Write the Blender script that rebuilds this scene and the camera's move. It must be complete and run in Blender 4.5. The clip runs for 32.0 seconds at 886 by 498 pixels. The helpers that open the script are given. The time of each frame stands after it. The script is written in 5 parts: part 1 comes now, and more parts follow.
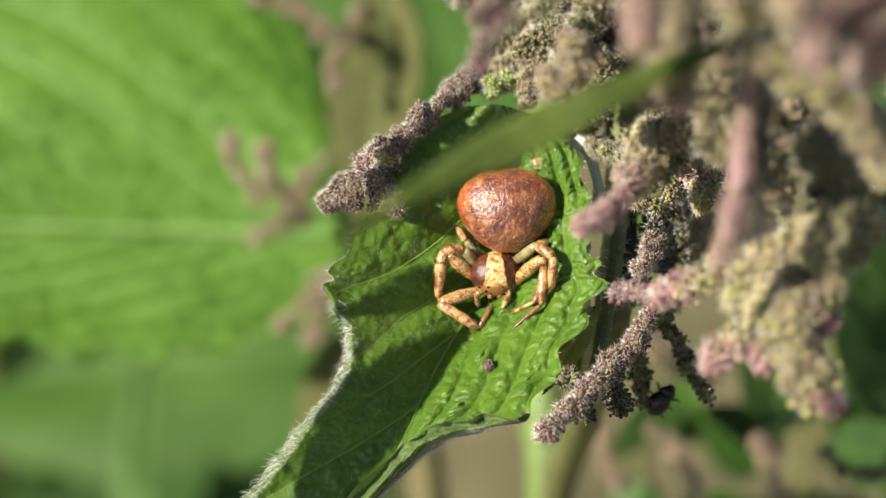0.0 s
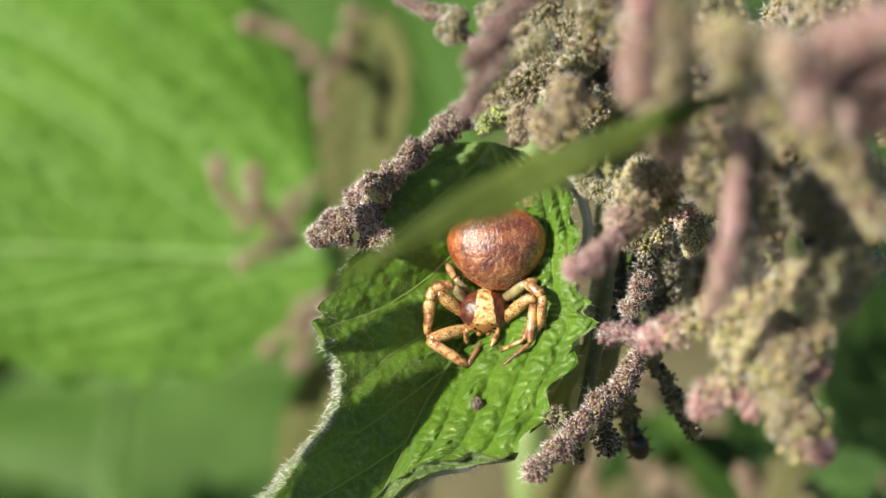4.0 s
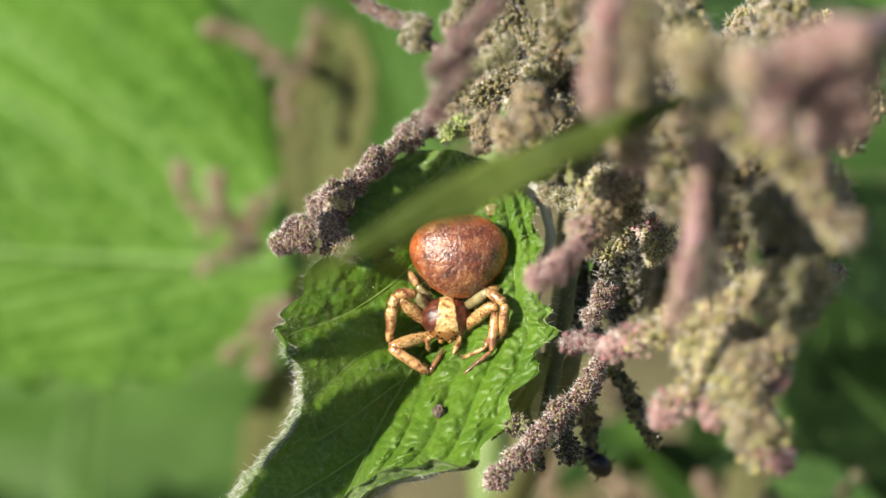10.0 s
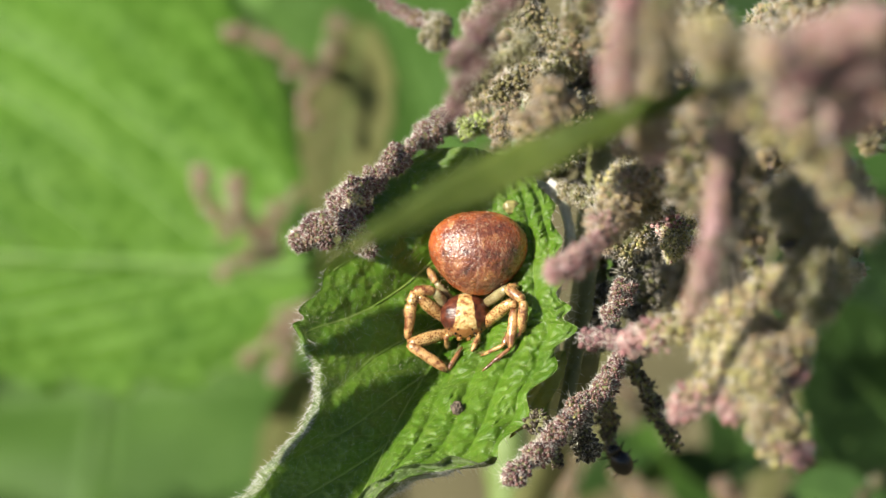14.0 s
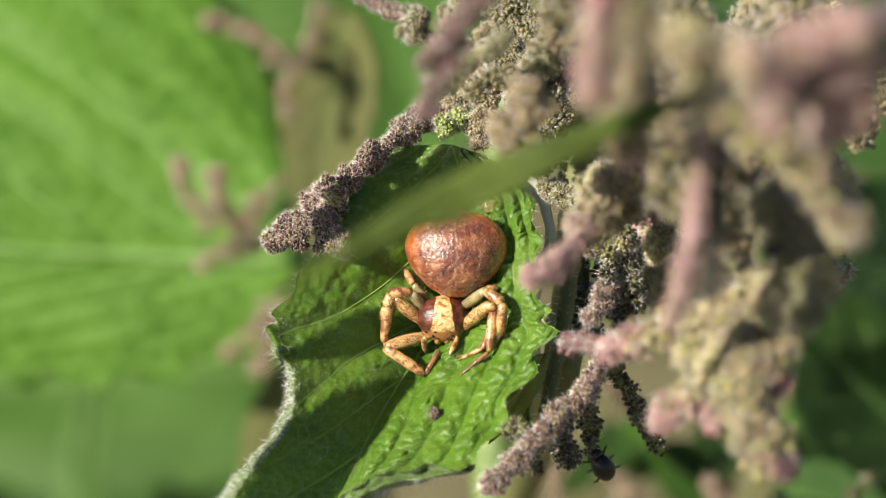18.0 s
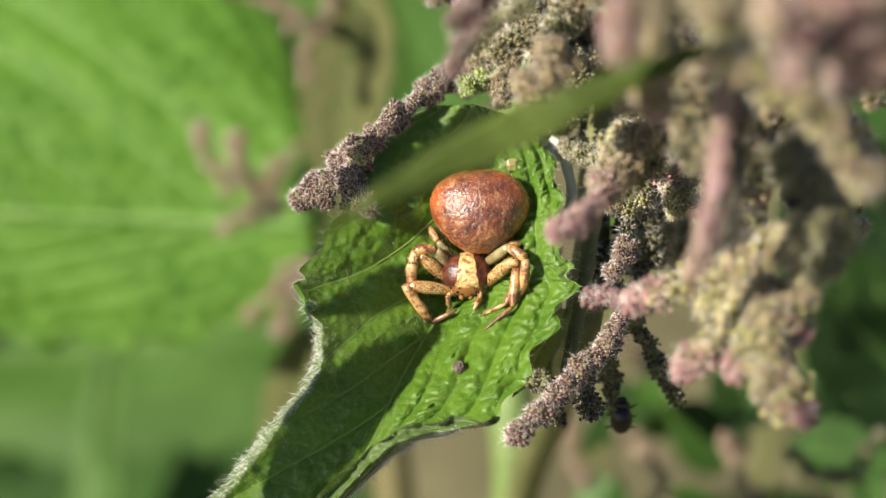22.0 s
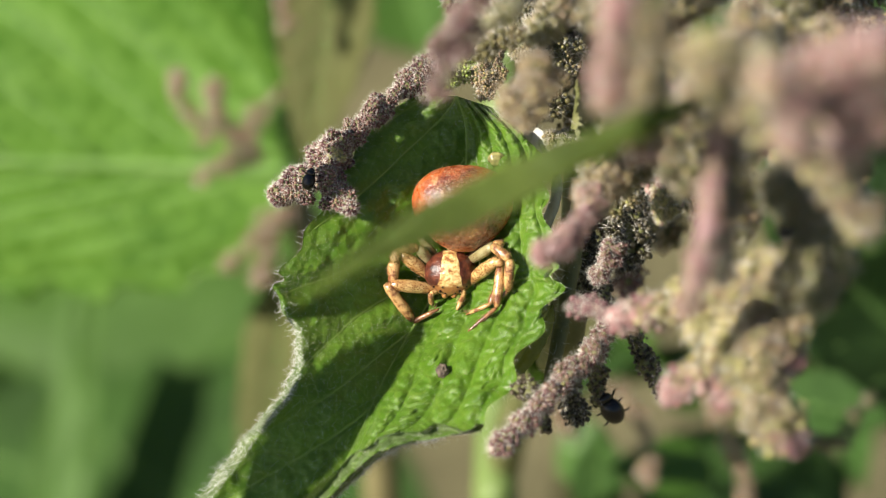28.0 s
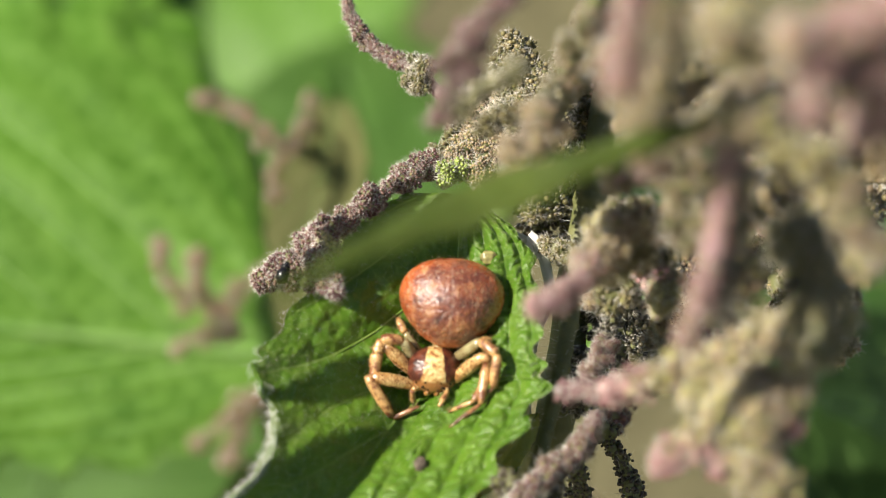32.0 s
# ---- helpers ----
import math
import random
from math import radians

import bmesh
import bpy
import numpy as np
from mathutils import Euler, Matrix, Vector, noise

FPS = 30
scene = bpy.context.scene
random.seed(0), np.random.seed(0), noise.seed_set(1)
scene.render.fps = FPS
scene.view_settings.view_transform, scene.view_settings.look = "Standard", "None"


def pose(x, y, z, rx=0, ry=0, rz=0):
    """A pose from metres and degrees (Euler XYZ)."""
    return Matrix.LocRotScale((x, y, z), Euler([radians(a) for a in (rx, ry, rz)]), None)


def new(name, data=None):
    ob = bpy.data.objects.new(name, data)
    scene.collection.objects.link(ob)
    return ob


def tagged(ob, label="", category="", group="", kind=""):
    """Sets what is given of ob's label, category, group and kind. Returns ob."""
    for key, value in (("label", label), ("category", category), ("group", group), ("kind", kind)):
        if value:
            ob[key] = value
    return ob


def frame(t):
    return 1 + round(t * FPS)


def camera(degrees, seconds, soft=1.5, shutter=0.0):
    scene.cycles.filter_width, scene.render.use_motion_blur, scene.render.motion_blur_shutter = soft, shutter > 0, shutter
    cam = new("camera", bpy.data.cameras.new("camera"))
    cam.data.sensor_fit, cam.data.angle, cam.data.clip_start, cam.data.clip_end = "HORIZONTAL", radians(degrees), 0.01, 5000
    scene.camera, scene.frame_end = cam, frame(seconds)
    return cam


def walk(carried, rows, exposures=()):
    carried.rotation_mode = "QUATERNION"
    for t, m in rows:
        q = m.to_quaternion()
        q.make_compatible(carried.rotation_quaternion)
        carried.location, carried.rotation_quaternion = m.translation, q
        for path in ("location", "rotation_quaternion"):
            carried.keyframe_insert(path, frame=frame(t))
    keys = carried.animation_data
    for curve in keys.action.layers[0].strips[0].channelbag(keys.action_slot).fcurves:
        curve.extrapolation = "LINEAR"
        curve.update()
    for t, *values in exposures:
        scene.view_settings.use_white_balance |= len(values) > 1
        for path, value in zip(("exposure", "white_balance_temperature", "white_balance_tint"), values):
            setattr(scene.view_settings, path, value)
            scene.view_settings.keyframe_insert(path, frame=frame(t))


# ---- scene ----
# Everything on the plant is laid out in millimetres on a stage that leans with the leaf:
# x to the right, y up along the leaf, z out of the leaf towards the lens.
STAGE = pose(0, 0, 0.62, 55, 0, 0)
MM = 0.001


def view(x, y, z, rx, ry, rz):
    """A camera pose on the stage: the eye in millimetres and small turns in degrees."""
    turn = Matrix.Rotation(radians(ry), 4, "Y") @ Matrix.Rotation(radians(rx), 4, "X") @ Matrix.Rotation(radians(rz), 4, "Z")
    return STAGE @ Matrix.Translation((x * MM, y * MM, z * MM)) @ turn


cam = camera(20, 32.0, soft=0.4)
cam.data.dof.use_dof = True
cam.data.dof.focus_distance = 0.1334
cam.data.dof.aperture_fstop = 32.0
walk(cam, [
    (0.0, view(0.92, -1.77, 136.71, 1.441, 1.524, -1.014)),
    (0.5, view(0.67, -0.19, 136.29, 1.314, 1.419, -1.177)),
    (1.0, view(0.73, 0.12, 136.04, 1.137, 1.364, -1.212)),
    (1.5, view(1.02, -0.36, 135.76, 1.046, 1.195, -0.749)),
    (2.0, view(0.65, -0.53, 135.93, 1.137, 1.443, -0.679)),
    (2.5, view(0.60, -0.43, 136.30, 1.258, 1.180, -0.754)),
    (3.0, view(-0.11, -0.19, 136.41, 1.535, 1.133, -1.083)),
    (3.5, view(0.38, 0.04, 136.58, 1.722, 1.190, -0.639)),
    (4.0, view(0.48, -0.06, 136.84, 1.563, 1.093, -0.418)),
    (4.5, view(1.00, -0.39, 137.00, 1.722, 0.942, -0.375)),
    (6.5, view(-0.78, 0.67, 138.03, 1.077, 0.214, -0.272)),
    (7.0, view(-0.77, 1.22, 138.00, 1.554, 0.640, -0.266)),
    (7.5, view(-1.63, 1.04, 137.88, 1.871, 0.626, -0.167)),
    (8.0, view(-0.83, 0.96, 137.47, 1.701, 0.657, -0.025)),
    (8.5, view(-0.64, 0.92, 137.02, 1.538, 0.449, -0.028)),
    (9.0, view(0.02, 0.83, 137.18, 1.477, 0.050, -0.246)),
    (9.5, view(0.10, 0.00, 137.20, 1.422, 0.166, -0.212)),
    (10.0, view(0.43, 0.15, 137.11, 1.645, 0.215, -0.086)),
    (10.5, view(0.17, -0.93, 137.68, 1.744, 0.263, -0.116)),
    (11.0, view(0.12, -1.10, 138.03, 2.030, 0.134, -0.289)),
    (11.5, view(0.29, -1.27, 137.51, 2.388, 0.419, 0.141)),
    (12.0, view(-0.09, -0.99, 137.51, 2.303, 0.718, 0.013)),
    (12.5, view(0.23, -1.52, 137.34, 2.143, 0.995, 0.347)),
    (13.0, view(0.37, -1.43, 137.39, 2.173, 0.948, 0.382)),
    (13.5, view(0.71, -1.30, 136.87, 2.178, 0.687, 0.242)),
    (14.0, view(0.54, -1.23, 136.89, 2.156, 0.694, 0.166)),
    (14.5, view(0.50, -1.66, 136.86, 1.897, 0.954, 0.268)),
    (16.5, view(1.02, 0.24, 134.06, 1.931, 0.995, 0.094)),
    (17.0, view(0.87, -0.16, 134.49, 1.621, 1.215, 0.117)),
    (17.5, view(1.18, 0.28, 134.11, 1.639, 0.995, 0.040)),
    (18.0, view(1.60, 0.32, 133.35, 1.564, 0.644, 0.073)),
    (18.5, view(1.41, 0.33, 133.80, 1.372, 0.606, -0.034)),
    (19.0, view(1.53, 0.07, 134.18, 1.177, 0.471, -0.013)),
    (19.5, view(1.73, 0.15, 134.66, 0.945, 0.691, -0.090)),
    (20.0, view(0.93, 0.21, 135.05, 0.939, 1.233, 0.000)),
    (20.5, view(0.49, -0.22, 135.80, 0.735, 1.587, -0.176)),
    (21.0, view(0.15, -0.44, 136.41, 0.716, 1.672, 0.159)),
    (21.5, view(0.46, -0.49, 135.84, 0.826, 1.140, -0.107)),
    (22.0, view(0.57, -0.58, 136.19, 0.946, 0.743, -0.187)),
    (22.5, view(0.51, -0.95, 136.88, 0.838, 0.638, -0.193)),
    (23.0, view(0.42, -0.87, 137.43, 1.016, 0.612, -0.264)),
    (23.5, view(0.64, -0.68, 137.18, 1.241, 0.380, -0.287)),
    (24.0, view(-0.08, -0.28, 137.52, 1.660, 0.604, -0.219)),
    (24.5, view(-0.54, -0.18, 137.56, 1.726, 0.772, -0.114)),
    (26.5, view(-0.34, 4.19, 135.16, -0.408, 0.766, -0.191)),
    (27.0, view(0.97, 5.85, 133.94, -1.509, 0.356, -0.286)),
    (27.5, view(0.45, 7.66, 133.75, -1.679, 0.419, -0.370)),
    (28.0, view(0.46, 7.29, 133.03, -2.466, 0.311, -0.317)),
    (28.5, view(0.57, 5.79, 132.82, -2.558, 0.311, -0.281)),
    (29.0, view(0.01, 3.63, 133.19, -0.732, 0.268, 0.201)),
    (29.5, view(0.04, 1.65, 133.02, 1.441, -0.425, 0.708)),
    (30.0, view(-0.14, -0.58, 132.41, 2.597, -0.761, 1.152)),
    (30.5, view(-0.09, -1.97, 132.12, 3.128, -0.484, 1.693)),
    (31.0, view(-0.60, -3.33, 131.92, 3.350, -0.303, 1.849)),
    (31.5, view(-0.20, -4.49, 131.41, 4.798, -0.250, 2.433)),
    (32.0, view(-0.16, -7.21, 128.44, 6.081, -0.161, 3.353)),
])

# ---- light: a high sun over the left shoulder, clear sky ----
SUN_STAGE = Vector((-0.68, 0.25, 0.69)).normalized()
SUN = (STAGE.to_3x3() @ SUN_STAGE).normalized()
world = bpy.data.worlds.new("sky")
scene.world = world
world.use_nodes = True
sky = world.node_tree.nodes.new("ShaderNodeTexSky")
sky.sky_type, sky.sun_disc = "NISHITA", False
sky.sun_elevation = math.asin(SUN.z)
sky.sun_rotation = math.atan2(SUN.x, SUN.y)
backing = world.node_tree.nodes["Background"]
backing.inputs[1].default_value = 0.062
world.node_tree.links.new(sky.outputs[0], backing.inputs[0])
sun = new("sun", bpy.data.lights.new("sun", "SUN"))
sun.data.energy, sun.data.angle, sun.data.color = 5.4, radians(0.53), (1.0, 0.93, 0.80)
sun.matrix_world = Matrix.Translation((-1, -1, 3)) @ SUN.to_track_quat("Z", "Y").to_matrix().to_4x4()
scene.view_settings.exposure = 0.62


# ---- materials ----
def mat(name):
    m = bpy.data.materials.new(name)
    m.use_nodes = True
    t = m.node_tree
    t.nodes.clear()
    out = t.nodes.new("ShaderNodeOutputMaterial")
    b = t.nodes.new("ShaderNodeBsdfPrincipled")
    t.links.new(b.outputs[0], out.inputs[0])
    return m, t, b, out


def node(t, kind, **inputs):
    n = t.nodes.new(kind)
    for k, v in inputs.items():
        n.inputs[k.replace("_", " ")].default_value = v
    return n


def ramp(t, source, stops):
    r = t.nodes.new("ShaderNodeValToRGB")
    while len(r.color_ramp.elements) < len(stops):
        r.color_ramp.elements.new(0.5)
    for e, (p, c) in zip(r.color_ramp.elements, stops):
        e.position, e.color = p, (*c, 1)
    t.links.new(source, r.inputs[0])
    return r


def noise_tex(t, scale, detail=4, rough=0.55, coords="Object"):
    co = t.nodes.new("ShaderNodeTexCoord")
    n = node(t, "ShaderNodeTexNoise", Scale=scale, Detail=detail, Roughness=rough)
    t.links.new(co.outputs[coords], n.inputs["Vector"])
    return n


def mixed(t, a, b, fac, mode="MIX"):
    m = t.nodes.new("ShaderNodeMix")
    m.data_type, m.blend_type = "RGBA", mode
    for slot, v in ((6, a), (7, b), (0, fac)):
        if hasattr(v, "is_linked"):
            t.links.new(v, m.inputs[slot])
        else:
            m.inputs[slot].default_value = (*v, 1) if slot else v
    return m.outputs[2]


def bump(t, b, height, strength, distance):
    n = node(t, "ShaderNodeBump", Strength=strength, Distance=distance)
    t.links.new(height, n.inputs["Height"])
    t.links.new(n.outputs[0], b.inputs["Normal"])


def leaf_material(name, dark, light, vein, gloss, through_it, fine=2600, coarse=260, net_scale=0.34, net_depth=0.36):
    """Leaf skin: blotched green at two scales, cell relief, waxy gloss, light showing through."""
    m, t, b, out = mat(name)
    big, small = noise_tex(t, coarse, 3), noise_tex(t, fine, 2)
    col = ramp(t, big.outputs[0], [(0.3, dark), (0.7, light)])
    net_co = t.nodes.new("ShaderNodeTexCoord")
    net = node(t, "ShaderNodeTexVoronoi", Scale=fine * net_scale)
    net.feature = "DISTANCE_TO_EDGE"
    t.links.new(net_co.outputs["Object"], net.inputs["Vector"])
    lines = ramp(t, net.outputs["Distance"], [(0.0, (net_depth,) * 3), (0.05 if net_depth < 0.5 else 0.12, (0, 0, 0))])
    netted = mixed(t, col.outputs[0], vein, lines.outputs[0])
    col2 = mixed(t, netted, vein, ramp(t, small.outputs[0], [(0.58, (0, 0, 0)), (0.8, (0.35, 0.35, 0.35))]).outputs[0])
    t.links.new(col2, b.inputs["Base Color"])
    b.inputs["Roughness"].default_value = gloss
    b.inputs["Specular IOR Level"].default_value = 0.5
    co = t.nodes.new("ShaderNodeTexCoord")
    v = node(t, "ShaderNodeTexVoronoi", Scale=fine)
    t.links.new(co.outputs["Object"], v.inputs["Vector"])
    rough_small = noise_tex(t, fine * 3.2, 3, 0.7)
    both = t.nodes.new("ShaderNodeMath")
    both.operation = "MULTIPLY_ADD"
    both.inputs[1].default_value = 0.7
    t.links.new(rough_small.outputs[0], both.inputs[0])
    t.links.new(v.outputs["Distance"], both.inputs[2])
    grit = noise_tex(t, fine * 5.5, 2, 0.6)
    all_three = t.nodes.new("ShaderNodeMath")
    all_three.operation = "MULTIPLY_ADD"
    all_three.inputs[1].default_value = 0.45
    t.links.new(grit.outputs[0], all_three.inputs[0])
    t.links.new(both.outputs[0], all_three.inputs[2])
    bump(t, b, all_three.outputs[0], 1.0, 0.00005)
    tr = t.nodes.new("ShaderNodeBsdfTranslucent")
    bright = mixed(t, col2, (0.75, 1.0, 0.15), 0.35, "MIX")
    t.links.new(bright, tr.inputs[0])
    mix = t.nodes.new("ShaderNodeMixShader")
    mix.inputs[0].default_value = through_it
    t.links.new(b.outputs[0], mix.inputs[1])
    t.links.new(tr.outputs[0], mix.inputs[2])
    t.links.new(mix.outputs[0], out.inputs[0])
    return m


def plain(name, a, b_col, scale, rough=0.5, spec=0.5, relief=0.0, sheen=0.0, metal=0.0):
    """A surface between two colours, blotched by noise, with fine relief."""
    m, t, b, _ = mat(name)
    n = noise_tex(t, scale, 5)
    t.links.new(ramp(t, n.outputs[0], [(0.33, a), (0.67, b_col)]).outputs[0], b.inputs["Base Color"])
    b.inputs["Roughness"].default_value, b.inputs["Specular IOR Level"].default_value = rough, spec
    b.inputs["Sheen Weight"].default_value = sheen
    b.inputs["Metallic"].default_value = metal
    if relief:
        bump(t, b, noise_tex(t, scale * 4, 3).outputs[0], 0.7, relief)
    return m


def floret_material(name, stops, rough=0.3):
    """Flower buds: one of several tints for each bud, mottled within it."""
    m, t, b, _ = mat(name)
    info = t.nodes.new("ShaderNodeObjectInfo")
    geo = t.nodes.new("ShaderNodeNewGeometry")
    pick = t.nodes.new("ShaderNodeMath")
    pick.operation = "MULTIPLY_ADD"
    pick.inputs[1].default_value = 0.55
    part_of = t.nodes.new("ShaderNodeMath")
    part_of.operation = "MULTIPLY"
    part_of.inputs[1].default_value = 0.45
    t.links.new(info.outputs["Random"], part_of.inputs[0])
    t.links.new(geo.outputs["Random Per Island"], pick.inputs[0])
    t.links.new(part_of.outputs[0], pick.inputs[2])
    tint = ramp(t, pick.outputs[0], stops)
    n = noise_tex(t, 2400, 3)
    shade = ramp(t, n.outputs[0], [(0.35, (0.55, 0.5, 0.5)), (0.65, (1.25, 1.2, 1.1))])
    t.links.new(mixed(t, tint.outputs[0], shade.outputs[0], 1.0, "MULTIPLY"), b.inputs["Base Color"])
    b.inputs["Roughness"].default_value = rough
    b.inputs["Subsurface Weight"].default_value = 0.0
    bump(t, b, noise_tex(t, 5200, 2).outputs[0], 0.5, 0.00006)
    return m


LEAF = leaf_material("leaf_skin", (0.055, 0.136, 0.007), (0.119, 0.238, 0.016), (0.23, 0.33, 0.05), 0.30, 0.22)
LEAF_UNDER = leaf_material("leaf_underside", (0.060, 0.110, 0.026), (0.12, 0.17, 0.055), (0.24, 0.25, 0.13), 0.6, 0.2)
LEAF_FLAP = leaf_material("leaf_flap_skin", (0.060, 0.105, 0.022), (0.105, 0.155, 0.045), (0.18, 0.22, 0.10), 0.6, 0.15)
LEAF_FAR = leaf_material("far_leaf_skin", (0.066, 0.170, 0.012), (0.115, 0.256, 0.022), (0.20, 0.37, 0.06), 0.45, 0.30, 900, 110, 0.5, 0.75)
# dark copy of the leaf green, with shade put into the colour
LEAF_DARK = leaf_material("shade_toned_leaf_skin", (0.017, 0.052, 0.004), (0.032, 0.092, 0.007), (0.06, 0.13, 0.02), 0.85, 0.15, 900, 70)
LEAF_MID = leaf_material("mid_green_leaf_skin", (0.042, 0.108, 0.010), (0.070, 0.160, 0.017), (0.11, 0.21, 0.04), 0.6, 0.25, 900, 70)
BLADE = leaf_material("olive_leaf_skin", (0.058, 0.082, 0.010), (0.19, 0.245, 0.050), (0.20, 0.25, 0.08), 0.6, 0.5, 1500, 260)
LEAF_TAN = leaf_material("withering_leaf_skin", (0.074, 0.078, 0.020), (0.118, 0.122, 0.034), (0.15, 0.155, 0.06), 0.85, 0.25, 900, 130)
LEAF_YELLOW = leaf_material("yellowing_leaf_skin", (0.36, 0.38, 0.06), (0.52, 0.50, 0.12), (0.55, 0.55, 0.2), 0.5, 0.25)
VEIN = plain("leaf_vein", (0.19, 0.31, 0.045), (0.26, 0.37, 0.08), 900, 0.5, 0.4)
VEIN_SOFT = plain("soft_leaf_vein", (0.15, 0.29, 0.06), (0.20, 0.33, 0.09), 300, 0.5, 0.4)
BRISTLE = plain("bud_bristle", (0.62, 0.57, 0.50), (0.88, 0.84, 0.76), 800, 0.25, 0.9)
HAIR = plain("plant_hair", (0.74, 0.73, 0.66), (0.9, 0.89, 0.84), 800, 0.28, 0.8)
GLINT_SPECK = plain("leaf_glint_speck", (0.26, 0.36, 0.07), (0.54, 0.62, 0.26), 4000, 0.2, 1.0)
STEM = plain("stem_skin", (0.10, 0.11, 0.035), (0.2, 0.2, 0.08), 500, 0.55, 0.4, 0.00008)
PAPER = plain("papery_scale", (0.62, 0.62, 0.56), (0.82, 0.82, 0.78), 900, 0.5, 0.5)
STEM_PALE = plain("pale_stem_skin", (0.40, 0.42, 0.31), (0.58, 0.60, 0.48), 420, 0.5, 0.4)
STEM_MAUVE = plain("mauve_stem_skin", (0.30, 0.17, 0.18), (0.44, 0.31, 0.29), 600, 0.55, 0.4, 0.00006)
MAUVE = floret_material("mauve_bud", [(0, (0.075, 0.038, 0.042)), (0.4, (0.17, 0.088, 0.090)), (0.75, (0.26, 0.165, 0.13)), (0.93, (0.34, 0.28, 0.15)), (1, (0.46, 0.46, 0.16))], 0.26)
YELLOW = floret_material("yellow_bud", [(0, (0.092, 0.085, 0.036)), (0.3, (0.248, 0.229, 0.092)), (0.6, (0.470, 0.461, 0.175)), (0.85, (0.573, 0.476, 0.277)), (1, (0.465, 0.276, 0.238))])
PINK = floret_material("pink_bud", [(0, (0.158, 0.073, 0.079)), (0.35, (0.382, 0.183, 0.201)), (0.7, (0.575, 0.380, 0.369)), (1, (0.443, 0.382, 0.224))])
OLIVE = floret_material("olive_bud", [(0, (0.063, 0.067, 0.023)), (0.4, (0.167, 0.155, 0.063)), (0.7, (0.276, 0.230, 0.127)), (1, (0.391, 0.391, 0.138))])
DRY = floret_material("withered_and_gap_dark_bud", [(0, (0.030, 0.025, 0.018)), (0.6, (0.075, 0.062, 0.042)), (1, (0.14, 0.115, 0.075))])
OLIVE_DEEP = floret_material("dark_olive_bud", [(0, (0.090, 0.099, 0.039)), (0.5, (0.207, 0.207, 0.090)), (1, (0.360, 0.324, 0.162))])
PURPLE = floret_material("purple_bud", [(0, (0.10, 0.045, 0.055)), (0.5, (0.22, 0.11, 0.125)), (1, (0.34, 0.22, 0.21))])
TAN = floret_material("tan_bud", [(0, (0.145, 0.099, 0.073)), (0.35, (0.290, 0.218, 0.139)), (0.7, (0.436, 0.356, 0.191)), (1, (0.396, 0.409, 0.132))])
LIME = floret_material("lime_bud", [(0, (0.20, 0.28, 0.05)), (0.6, (0.34, 0.46, 0.10)), (1, (0.50, 0.56, 0.18))])
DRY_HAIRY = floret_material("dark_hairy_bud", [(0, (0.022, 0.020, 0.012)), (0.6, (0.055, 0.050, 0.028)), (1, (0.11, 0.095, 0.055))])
STEM_DARK = plain("dark_stem_skin", (0.10, 0.065, 0.055), (0.18, 0.12, 0.10), 600, 0.5, 0.4, 0.00006)
BROWN = floret_material("brown_bud", [(0, (0.21, 0.125, 0.09)), (0.5, (0.36, 0.235, 0.16)), (1, (0.40, 0.30, 0.17))])
BLACK = plain("black_shell", (0.006, 0.006, 0.007), (0.012, 0.011, 0.011), 900, 0.22, 0.45)
STEM_TAN = plain("tan_stem_skin", (0.15, 0.135, 0.06), (0.22, 0.19, 0.09), 300, 0.6, 0.4)
STEM_LIME = plain("light_green_stem_skin", (0.12, 0.18, 0.045), (0.17, 0.24, 0.07), 300, 0.5, 0.4)
SOIL = plain("litter_soil", (0.08, 0.072, 0.035), (0.21, 0.185, 0.095), 40, 0.9, 0.2, 0.004)


